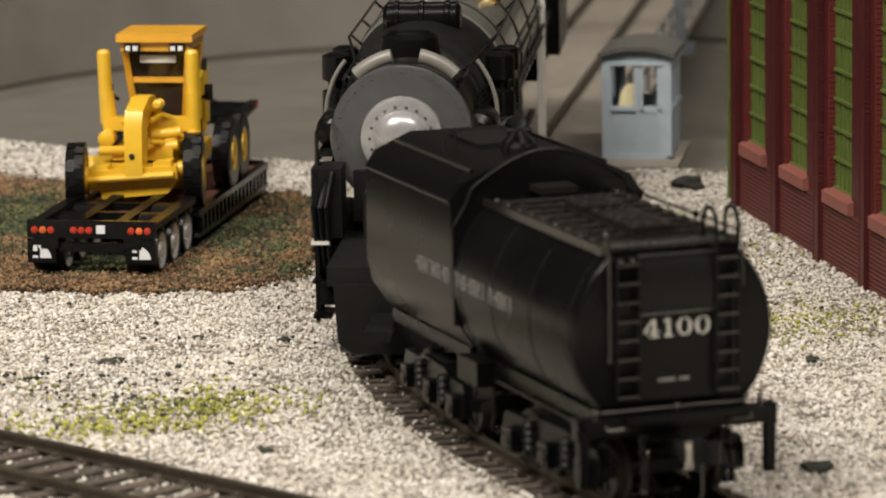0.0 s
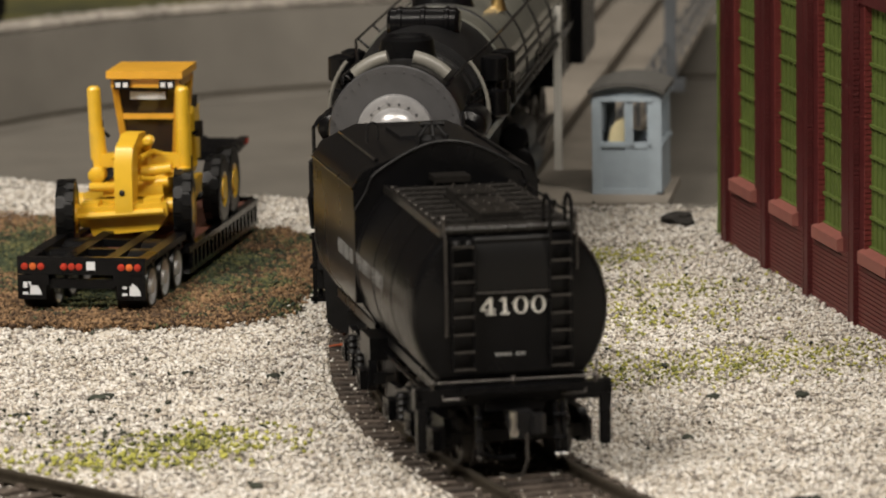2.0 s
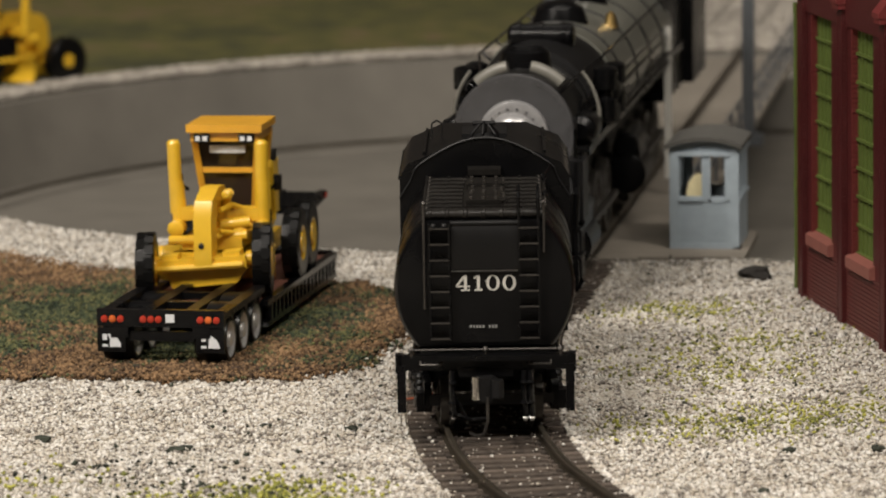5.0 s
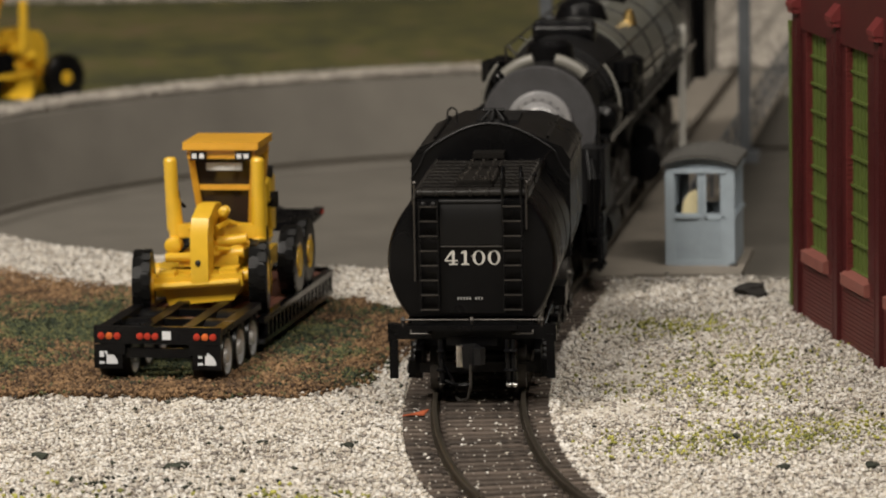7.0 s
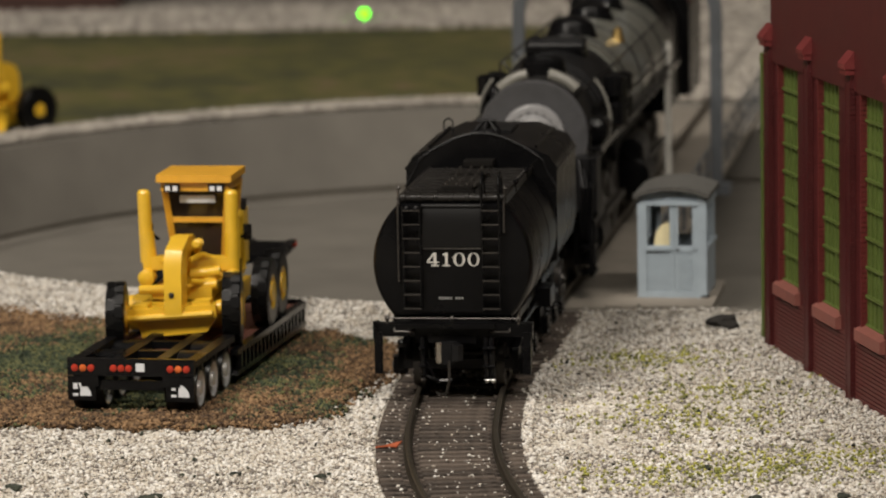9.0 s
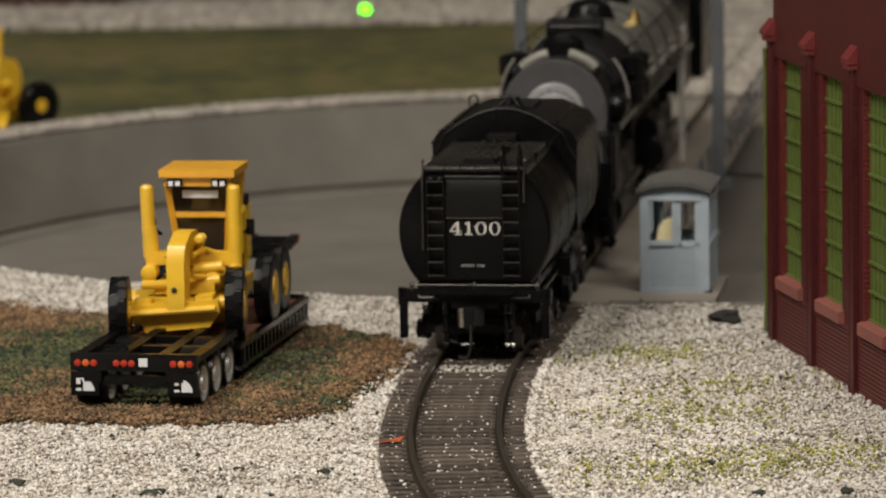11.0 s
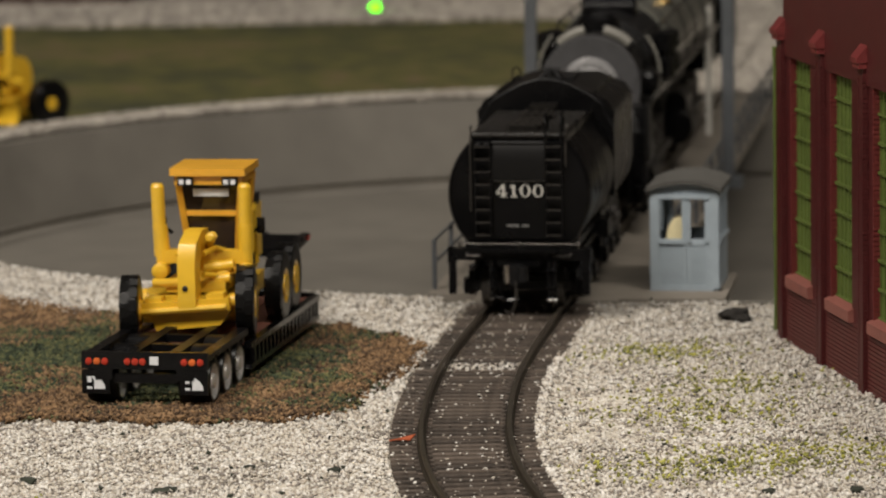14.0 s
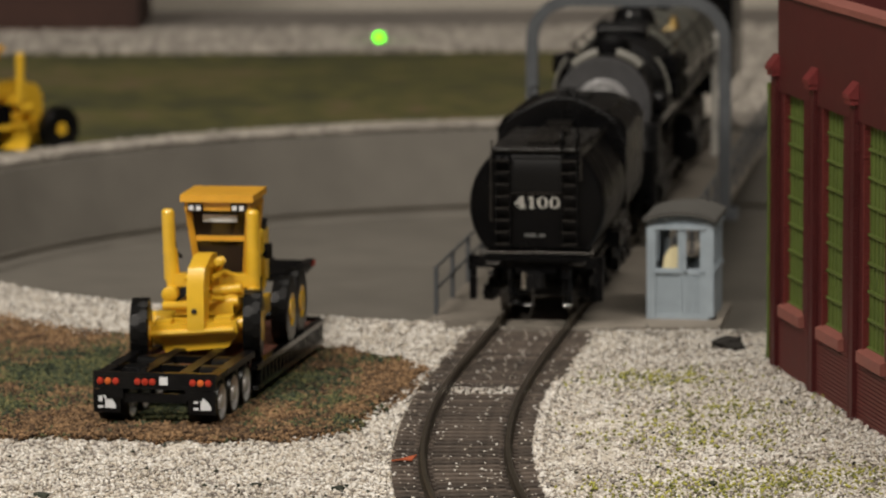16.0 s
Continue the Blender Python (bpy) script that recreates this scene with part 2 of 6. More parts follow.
# ---- plan: the curved track, the turntable ----
KNOTS = [(0.45, 0.122), (0.55, 0.0785), (0.60, 0.0577), (0.631, 0.0453), (0.657, 0.0340), (0.676, 0.0260), (0.6963, 0.0192), (0.7185, 0.0131),
         (0.7375, 0.0089), (0.757, 0.0063), (0.7843, 0.0042), (0.8134, 0.00365), (0.8478, 0.0051), (0.878, 0.0074),
         (0.914, 0.0120), (0.953, 0.0178), (1.0, 0.0248), (1.1, 0.0397), (1.2, 0.0546), (1.43, 0.0889), (1.75, 0.1366)]
_ky = np.array([k[0] for k in KNOTS])
_kx = np.array([k[1] for k in KNOTS])
_fine = np.linspace(_ky[0], _ky[-1], 2501)
_raw = np.interp(_fine, _ky, _kx)
_w = np.hanning(91)
_sm = np.convolve(np.pad(_raw, 45, mode="reflect", reflect_type="odd"), _w / _w.sum(), mode="valid")
_arc = np.concatenate([[0], np.cumsum(np.hypot(np.diff(_fine), np.diff(_sm)))])


def track_at(s):
    """Place and heading (radians, to the right of +y) at the arc length s."""
    y = float(np.interp(s, _arc, _fine))
    x = float(np.interp(y, _fine, _sm))
    y2 = y + 0.004
    return x, y, math.atan2(float(np.interp(y2, _fine, _sm)) - float(np.interp(y - 0.004, _fine, _sm)), 0.008)


def arc_of(y):
    return float(np.interp(y, _fine, _arc))


PIT = Vector((0.0546, 1.2005))
PIT_R, PIT_Z = 0.2243, -0.0262
BRIDGE_TURN = -math.degrees(math.atan2(0.149, 1.0))

# ---- the hall that closes the place ----
def hall():
    for name, b in (("wall_north", (-2.7, 2.7, 3.3, 3.4, -0.9, 2.3)), ("wall_south", (-2.7, 2.7, -2.4, -2.3, -0.9, 2.3)),
                    ("wall_east", (2.6, 2.7, -2.3, 3.3, -0.9, 2.3)), ("wall_west", (-2.7, -2.6, -2.3, 3.3, -0.9, 2.3))):
        bm = B()
        box(bm, *b)
        tagged(part(name, bm, WALL_PAINT), "plain beige painted hall wall", "wall", kind="structure")
    bm = B()
    box(bm, -2.7, 2.7, -2.4, 3.4, -1.0, -0.9)
    tagged(part("floor", bm, FAR_ROAD), "plain grey hall floor", "floor", kind="structure")
    bm = B()
    box(bm, -2.7, 2.7, -2.4, 3.4, 2.3, 2.4)
    tagged(part("ceiling", bm, CEILING_PAINT), "plain off-white hall ceiling", "ceiling", kind="structure")


def ground():
    """The table top: one sheet with the round pit cut out."""
    bm = B()
    seg, rings = 96, []
    for r in (PIT_R + 0.004, PIT_R + 0.02, 0.4, 0.7, 1.1, 2.0):
        rings.append([bm.verts.new((PIT.x + r * math.cos(2 * math.pi * k / seg), PIT.y + r * math.sin(2 * math.pi * k / seg), -0.0009)) for k in range(seg)])
    for a, b in zip(rings, rings[1:]):
        for k in range(seg):
            bm.faces.new((a[k], a[(k + 1) % seg], b[(k + 1) % seg], b[k]))
    tagged(part("ground", bm, BALLAST_BED), "pale grey crushed stone ballast bed", "ground", kind="structure")


def pit():
    """Round turntable pit: wall, sloped floor, step and the rail that rings it."""
    bm = B()
    seg = 128
    prof = [(PIT_R + 0.0045, -0.004), (PIT_R + 0.0045, -0.0004), (PIT_R, -0.0004), (PIT_R - 0.0085, PIT_Z + 0.0008), (0.2045, PIT_Z), (0.2040, PIT_Z - 0.001), (0.02, PIT_Z - 0.0035), (0.0001, PIT_Z - 0.0035)]
    rings = [[bm.verts.new((PIT.x + r * math.cos(2 * math.pi * k / seg), PIT.y + r * math.sin(2 * math.pi * k / seg), z)) for k in range(seg)] for r, z in prof]
    for a, b in zip(rings, rings[1:]):
        for k in range(seg):
            bm.faces.new((a[k], a[(k + 1) % seg], b[(k + 1) % seg], b[k]))
    tagged(part("turntable_pit", bm, CONCRETE), "round dark grey concrete turntable pit", "pit", kind="structure")
    bm = B()
    prof = [(0.2112, PIT_Z - 0.0002), (0.2112, PIT_Z + 0.0016), (0.2102, PIT_Z + 0.0016), (0.2102, PIT_Z - 0.0002)]
    rings = [[bm.verts.new((PIT.x + r * math.cos(2 * math.pi * k / seg), PIT.y + r * math.sin(2 * math.pi * k / seg), z)) for k in range(seg)] for r, z in prof]
    for a, b in zip(rings, rings[1:]):
        for k in range(seg):
            bm.faces.new((a[k], a[(k + 1) % seg], b[(k + 1) % seg], b[k]))
    tagged(part("ring_rail", bm, RAIL), "thin steel ring rail on the pit floor", "rail", kind="structure")


def in_pit(x, y, extra=0.0):
    return np.hypot(x - PIT.x, y - PIT.y) < PIT_R + extra


# ---- scattered stuff ----
def scatter(name, x, y, z, size, material, label, category, flat=0.7):
    """Thousands of small angular lumps as one mesh."""
    n = len(x)
    base = np.array([(1, 0, 0), (-1, 0, 0), (0, 1, 0), (0, -1, 0), (0, 0, 1), (0, 0, -1)], float)
    v = base[None] * (1 + 0.5 * (np.random.rand(n, 6, 1) - 0.5)) + (np.random.rand(n, 6, 3) - 0.5) * 0.75
    v *= np.asarray(size)[:, None, None]
    a = np.random.rand(n) * 2 * np.pi
    t = (np.random.rand(n) - 0.5) * 1.6
    c, s = np.cos(t)[:, None], np.sin(t)[:, None]
    vy, vz = v[:, :, 1] * c - v[:, :, 2] * s, v[:, :, 1] * s + v[:, :, 2] * c
    c, s = np.cos(a)[:, None], np.sin(a)[:, None]
    vx, vy = v[:, :, 0] * c - vy * s, v[:, :, 0] * s + vy * c
    v = np.stack([vx + np.asarray(x)[:, None], vy + np.asarray(y)[:, None], vz * flat + np.asarray(z)[:, None]], axis=2).reshape(-1, 3)
    faces = np.array([(0, 2, 4), (2, 1, 4), (1, 3, 4), (3, 0, 4), (2, 0, 5), (1, 2, 5), (3, 1, 5), (0, 3, 5)])
    f = (faces[None] + 6 * np.arange(n)[:, None, None]).reshape(-1, 3)
    me = bpy.data.meshes.new(name)
    me.vertices.add(len(v))
    me.vertices.foreach_set("co", v.ravel())
    me.loops.add(f.size)
    me.loops.foreach_set("vertex_index", f.ravel())
    me.polygons.add(len(f))
    me.polygons.foreach_set("loop_start", np.arange(0, f.size, 3))
    me.update()
    me.validate()
    me.materials.append(material)
    return tagged(new(name, me), label, category, kind="stuff")


def soft_noise(x, y, scale, seed=0.0):
    return np.array([noise.noise(Vector((a * scale, b * scale, seed))) for a, b in zip(x, y)])


def track_distance(x, y):
    return np.abs(x - np.interp(y, _fine, _sm)) / np.sqrt(1 + np.gradient(_sm, _fine)[np.clip(np.searchsorted(_fine, y), 0, 2500)] ** 2)


SIDE_A, SIDE_B = Vector((-0.0658, 0.683)), Vector((-0.0110, 0.6290))   # centre line of the second track


def side_distance(x, y):
    d = (SIDE_B - SIDE_A).normalized()
    return np.abs((x - SIDE_A.x) * d.y - (y - SIDE_A.y) * d.x)


def patch_mask(x, y, wob):
    """Where the brown and green turf lies, round the trailer."""
    front = np.interp(x, [-0.3, -0.09, -0.035, -0.0218, -0.0153, -0.0059], [0.84, 0.8355, 0.829, 0.8438, 0.871, 0.9125])
    back = np.interp(x, [-0.3, -0.107, -0.0703, -0.0241, -0.011, -0.0059], [1.06, 0.9997, 0.960, 0.947, 0.9304, 0.9135])
    return (y > front + wob * 0.006) & (y < back + wob * 0.006) & (x < -0.0059 + wob * 0.003)


def loose_ground():
    rng = np.random.rand
    # near ballast, dense
    n = 430000
    x, y = rng(n) * 0.34 - 0.17, 0.595 + rng(n) ** 1.1 * 0.47
    wide = np.abs(x - 0.004) < 0.080 + (y - 0.6) * 0.13
    x, y = x[wide], y[wide]
    wob = soft_noise(x, y, 160.0) + 1.1 * soft_noise(x, y, 55.0, 5.0) + 0.8 * soft_noise(x, y, 420.0, 2.0)
    patch = patch_mask(x, y, wob)
    td, sd = track_distance(x, y), side_distance(x, y)
    right = x > np.interp(y, _fine, _sm)
    bed = np.where(right & (y < 0.90), 0.0138, 0.0155)
    ok = ~in_pit(x, y, 0.001) & ~((td < bed) & (rng(len(x)) > np.where((y > 0.884) & (y < 0.893) & (td < 0.0095), 0.6, np.where(y > 0.905, 0.035, 0.035)))) & ~((sd < 0.0145) & (y < 0.72) & (x < 0.02) & (rng(len(x)) > 0.22))
    inner = patch_mask(x + 0.0030, y - 0.0030, wob) & patch_mask(x + 0.0030, y + 0.0030, wob)
    core = patch_mask(x + 0.0080, y - 0.0060, wob) & patch_mask(x + 0.0080, y + 0.0060, wob)
    fringe = ~patch & patch_mask(x - 0.0035, y + 0.0030, wob) & (rng(len(x)) < 0.13)
    share = np.where(~inner, 0.42, np.where(~core, 0.10, 0.010)) * np.where(y > 0.93, 1.6, 1.0)
    keep = ok & ~(patch & (rng(len(x)) > share))
    gx, gy, gt = x[keep], y[keep], td[keep]
    hump = np.clip((soft_noise(gx, gy, 45.0, 3.0)) * 0.0007, -0.0006, 0.0008)
    bank = np.interp(gy, [0.93, 0.98], [0.0, 0.0012]) * (gx < 0.0)
    z = -0.0010 + hump + bank + rng(len(gx)) * 0.0007
    z[gt < 0.0158] = 0.0002
    scatter("ballast_gravel", gx, gy, z, (0.00034 + 0.00040 * rng(len(gx)) ** 2.5) * np.where(gt < 0.0140, 0.62, 1.0), BALLAST, "loose pale grey and cream crushed stone", "gravel")
    # turf round the trailer
    px, py = x[(patch | fringe) & ok], y[(patch | fringe) & ok]
    px, py = np.concatenate([px, px + 0.0004, px - 0.0003]), np.concatenate([py, py + 0.0005, py + 0.0003])
    g = 0.7 * soft_noise(px, py, 42.0, 7.0) + 0.35 * soft_noise(px, py, 160.0, 9.0) + 0.42 * np.cos(np.clip((py - 0.898) / 0.05, -1.6, 1.6) * 1.5) - 0.16 - np.clip((px + 0.030) * 16, 0, 0.4) + (rng(len(px)) - 0.5) * 0.55
    green = g > 0.02
    for name, sel, m, lab in (("brown_turf", ~green, BROWN_TURF, "rust-brown ground foam turf around the trailer"), ("green_turf", green, GREEN_TURF, "dull green ground foam turf around the trailer")):
        k = sel.sum()
        scatter(name, px[sel], py[sel], -0.0004 + rng(k) * 0.0011, 0.00024 + 0.00038 * rng(k) ** 2.5, m, lab, "turf", flat=0.9)
    # yellow-green moss and dark tufts on the ballast
    for name, m, lab, spots in (("moss", YELLOW_TURF, "yellow-green moss sprinkled over the ballast",
                                 [(-0.043, 0.716, 0.013, 0.010, 420), (-0.030, 0.723, 0.009, 0.007, 420), (-0.047, 0.706, 0.010, 0.005, 260), (-0.078, 0.735, 0.008, 0.010, 120),
                                  (0.052, 0.833, 0.012, 0.012, 200), (0.044, 0.775, 0.012, 0.008, 170), (0.062, 0.785, 0.011, 0.009, 190), (0.048, 0.905, 0.011, 0.008, 160), (0.060, 0.865, 0.012, 0.008, 120), (0.085, 0.79, 0.01, 0.01, 120)]),
                                ("dark_tufts", DARK_TURF, "dark green crumbs sprinkled over the ballast",
                                 [(-0.048, 0.722, 0.013, 0.012, 240), (-0.06, 0.745, 0.01, 0.008, 60), (0.055, 0.85, 0.03, 0.05, 90), (0.045, 0.90, 0.02, 0.02, 70), (-0.07, 0.80, 0.04, 0.04, 60), (-0.02, 0.78, 0.03, 0.05, 40), (0.06, 0.74, 0.03, 0.03, 50), (-0.03, 0.76, 0.05, 0.06, 40), (0.05, 0.78, 0.04, 0.09, 110)])):
        cut = [int(c * (0.55 if a < 0 else (1.9 if name == "moss" else 0.5))) for a, b, sx, sy, c in spots]
        xs = np.concatenate([q[0] + np.random.randn(c) * q[2] * (0.95 if q[0] < 0 else 1.0) for q, c in zip(spots, cut)])
        ys = np.concatenate([q[1] + np.random.randn(c) * q[3] * (0.95 if q[0] < 0 else 1.0) for q, c in zip(spots, cut)])
        sel = track_distance(xs, ys) > 0.016
        xs, ys = xs[sel], ys[sel]
        scatter(name, xs, ys, -0.0002 + rng(len(xs)) * 0.0006, np.where(xs < 0, 0.00028, 0.00025) + np.where(xs < 0, 0.0004, 0.00024) * rng(len(xs)), m, lab, "moss" if name == "moss" else "tufts", flat=0.8)
    # the band of stone beyond the pit
    n = 26000
    a, r = rng(n) * math.pi, PIT_R + 0.005 + rng(n) ** 1.4 * 0.016
    scatter("far_gravel", PIT.x + r * np.cos(a), PIT.y + r * np.sin(a), 0.0002 + rng(n) * 0.001, 0.0006 + 0.0006 * rng(n), FAR_STONE, "pale stone band along the far pit edge", "gravel")
    n = 16000
    q = 1.43 + rng(n) * 0.28
    x = np.interp(q, _fine, _sm) + (rng(n) - 0.35) * 0.15
    sel = ~in_pit(x, q, 0.006)
    scatter("far_gravel", x[sel], q[sel], 0.0006 + rng(sel.sum()) * 0.001, 0.0009 + 0.0008 * rng(sel.sum()), FAR_STONE, "pale stone round the far track", "gravel")
    n = 14000
    scatter("far_gravel", rng(n) * 0.6 - 0.3, 1.715 + rng(n) * 0.115, rng(n) * 0.001, 0.0012 + 0.001 * rng(n), FAR_STONE, "pale stone strip beyond the lawn", "gravel")


def far_ground():
    bm = B()
    seg, rings = 60, []
    for q in (0.0, 0.25, 0.6, 1.0):
        ring = []
        for k in range(seg + 1):
            a = math.radians(-25 + 230 * k / seg)
            r0 = PIT_R + 0.019
            x0, y0 = PIT.x + r0 * math.cos(a), PIT.y + r0 * math.sin(a)
            x1, y1 = PIT.x + 1.0 * math.cos(a), 1.705 if math.sin(a) > 0.2 else PIT.y + 0.5 * math.sin(a)
            x1 = PIT.x + 0.9 * math.cos(a)
            ring.append(bm.verts.new((x0 + (x1 - x0) * q, y0 + (y1 - y0) * q, 0.0008)))
        rings.append(ring)
    for a, b in zip(rings, rings[1:]):
        for k in range(seg):
            bm.faces.new((a[k], a[k + 1], b[k + 1], b[k]))
    tagged(part("lawn", bm, LAWN), "blurred olive green lawn beyond the turntable pit", "lawn", kind="structure")
    bm = B()
    box(bm, -0.9, 0.9, 1.835, 1.93, -0.001, 0.0004)
    tagged(part("road", bm, FAR_ROAD), "grey gravel road far behind the lawn", "road", kind="structure")


# ---- track ----
def rail_profile(bm_head, bm_web, pts):
    """Sweep head and web of a rail along pts (x, y, heading)."""
    for bm, prof in ((bm_head, [(-0.00045, 0.0015), (0.00045, 0.0015), (0.00045, 0.0020), (0.0003, 0.0021), (-0.0003, 0.0021), (-0.00045, 0.0020)]),
                     (bm_web, [(-0.0009, 0.0), (0.0009, 0.0), (0.0009, 0.00022), (0.0002, 0.0004), (0.0002, 0.0015), (-0.0002, 0.0015), (-0.0002, 0.0004), (-0.0009, 0.00022)])):
        rings = []
        for x, y, h in pts:
            rings.append([bm.verts.new((x + u * math.cos(h), y - u * math.sin(h), z)) for u, z in prof])
        n = len(prof)
        for a, b in zip(rings, rings[1:]):
            for k in range(n):
                bm.faces.new((a[k], a[(k + 1) % n], b[(k + 1) % n], b[k]))
        bm.faces.new(rings[0])
        bm.faces.new(rings[-1])


def lay_track(name, line, label, ties, tie_len=0.030, tie_w=0.0025):
    """line: list of (x, y, heading); ties: poses of the sleepers."""
    thing = tagged(empty(name), label, "track", kind="structure")
    for side in (-1, 1):
        pts = [(x + side * 0.0087 * math.cos(h), y - side * 0.0087 * math.sin(h), h) for x, y, h in line]
        hb, wb = B(), B()
        rail_profile(hb, wb, pts)
        r = part("rail", wb, RAIL, thing, "brown painted steel rail", smooth=20)
        part("rail_head", hb, RAIL_TOP, r, "worn shiny rail head", smooth=20)
    bm = B()
    box(bm, -tie_len / 2, tie_len / 2, -tie_w / 2, tie_w / 2, -0.0018, 0.0)
    me = mesh_of("sleeper", bm, TIE, bevel=0.0001)
    bm = B()
    for s in (-1, 1):
        for o in (-0.0014, 0.0014):
            box(bm, s * 0.0087 + o - 0.0005, s * 0.0087 + o + 0.0005, -0.0006, 0.0006, -0.0001, 0.0005)
    me2 = mesh_of("rail_clip", bm, TIE)
    bm = B()
    rows = [[bm.verts.new((x + u * math.cos(h), y - u * math.sin(h), z)) for u, z in ((-0.0152, -0.0014), (-0.0135, -0.0007), (0.0135, -0.0007), (0.0152, -0.0014))] for x, y, h in line]
    for a, b in zip(rows, rows[1:]):
        for k in range(3):
            bm.faces.new((a[k], a[k + 1], b[k + 1], b[k]))
    part("track_bed", bm, TRACK_BED, thing, "grey-brown fines between the ties")
    for x, y, h in ties:
        ob = new("sleeper", me)
        ob.parent = thing
        ob.matrix_basis = pose(x, y, 0, random.uniform(-0.6, 0.6), random.uniform(-0.3, 0.3), -math.degrees(h) + random.uniform(-0.6, 0.6))
        c = new("rail_clip", me2)
        c.parent = ob
    return thing


def tracks():
    s0, s1 = arc_of(0.50), arc_of(0.9765)
    line = [track_at(s0 + (s1 - s0) * k / 160) for k in range(161)]
    ties, s = [], s0
    while s < s1 - 0.002:
        ties.append(track_at(s))
        s += 0.0042 if s < arc_of(0.885) or s > arc_of(0.890) else 0.0085
    lay_track("curved_track", line, "curved model railway track with brown ties in ballast", ties, tie_w=0.0022)
    s0, s1 = arc_of(1.4285), arc_of(1.70)
    lay_track("far_track", [track_at(s0 + (s1 - s0) * k / 10) for k in range(11)], "track running on from the far end of the bridge", [track_at(q) for q in np.arange(s0 + 0.002, s1, 0.0062)])
    d = (SIDE_B - SIDE_A).normalized()
    h = math.atan2(d.x, d.y)
    a, L = SIDE_A - d * 0.10, 0.30
    line = [(a.x + d.x * L * k / 20, a.y + d.y * L * k / 20, h) for k in range(21)]
    ties = [(a.x + d.x * q, a.y + d.y * q, h) for q in np.arange(0.0, L, 0.0062)]
    lay_track("side_track", line, "straight siding track with brown wooden ties", ties)


# ---- turntable bridge ----
def bridge():
    m = pose(PIT.x, PIT.y, 0, 0, 0, BRIDGE_TURN)
    t = tagged(empty("turntable_bridge", m), "blue-grey turntable bridge with hand rails and arch", "bridge")
    L = PIT_R - 0.0025
    bm = B()
    box(bm, -0.0275, 0.0195, -L + 0.0095, L - 0.0095, -0.0022, -0.0003)
    box(bm, -0.015, 0.0195, -L, -L + 0.0095, -0.0022, -0.0003)
    box(bm, 0.0195, 0.0275, -L + 0.045, L - 0.0095, -0.0022, -0.0003)
    box(bm, 0.0195, 0.0445, -L + 0.0035, -L + 0.045, -0.0022, -0.0003)
    part("deck", bm, DECK, t, "grey concrete walkway deck", bevel=0.0002)
    for s in (-1, 1):
        bm = B()
        prism(bm, [(-L, -0.0022), (L, -0.0022), (L, -0.008), (L * 0.72, -0.019), (-L * 0.72, -0.019), (-L, -0.008)], s * 0.0145 - 0.0009, s * 0.0145 + 0.0009, "x")
        for k in range(-14, 15):
            box(bm, s * 0.0145 - 0.0019, s * 0.0145 + 0.0019, k * 0.0155 - 0.0004, k * 0.0155 + 0.0004, -0.008 if abs(k) > 13 else -0.0185, -0.0022)
        part("girder", bm, BRIDGE_STEEL, t)
    for s in (-1, 1):
        hb, wb = B(), B()
        rail_profile(hb, wb, [(s * 0.0087, -L, 0), (s * 0.0087, L, 0)])
        r = part("rail", wb, RAIL, t, smooth=20)
        part("rail_head", hb, RAIL_TOP, r, smooth=20)
    for s, y0 in ((-1, -L + 0.017), (1, -L + 0.055)):
        n = 15
        x = s * 0.0268
        ys = [y0 + (L - 0.004 - y0) * k / n for k in range(n + 1)]
        for y in ys:
            bm = B()
            box(bm, x - 0.0005, x + 0.0005, y - 0.0005, y + 0.0005, -0.0022, 0.0118)
            part("post", bm, BRIDGE_STEEL, t)
        for z in (0.0062, 0.0116):
            bm = B()
            rod(bm, (x, ys[0], z), (x, ys[-1], z), 0.00038, 6)
            part("hand_rail", bm, BRIDGE_STEEL, t)
    # the gallows arch over the middle
    R, top = 0.0285, 0.062
    for s in (-1, 1):
        bm = B()
        box(bm, s * R - 0.0017, s * R + 0.0017, -0.0016, 0.0016, -0.0022, top - 0.012)
        box(bm, s * R - 0.004, s * R + 0.004, -0.0035, 0.0035, -0.0022, 0.001)
        part("arch_column", bm, BRIDGE_STEEL, t, bevel=0.0003)
    bm = B()
    outer = [(-R + 0.012 - 0.0137 * math.cos(a), top - 0.012 + 0.0137 * math.sin(a)) for a in np.linspace(0, math.pi / 2, 9)]
    inner = [(-R + 0.012 - 0.0103 * math.cos(a), top - 0.012 + 0.0103 * math.sin(a)) for a in np.linspace(0, math.pi / 2, 9)]
    outer += [(-u, z) for u, z in reversed(outer)]
    inner += [(-u, z) for u, z in reversed(inner)]
    for k in range(len(outer) - 1):
        prism(bm, [outer[k], outer[k + 1], inner[k + 1], inner[k]], -0.0016, 0.0016)
    part("arch_beam", bm, BRIDGE_STEEL, t)


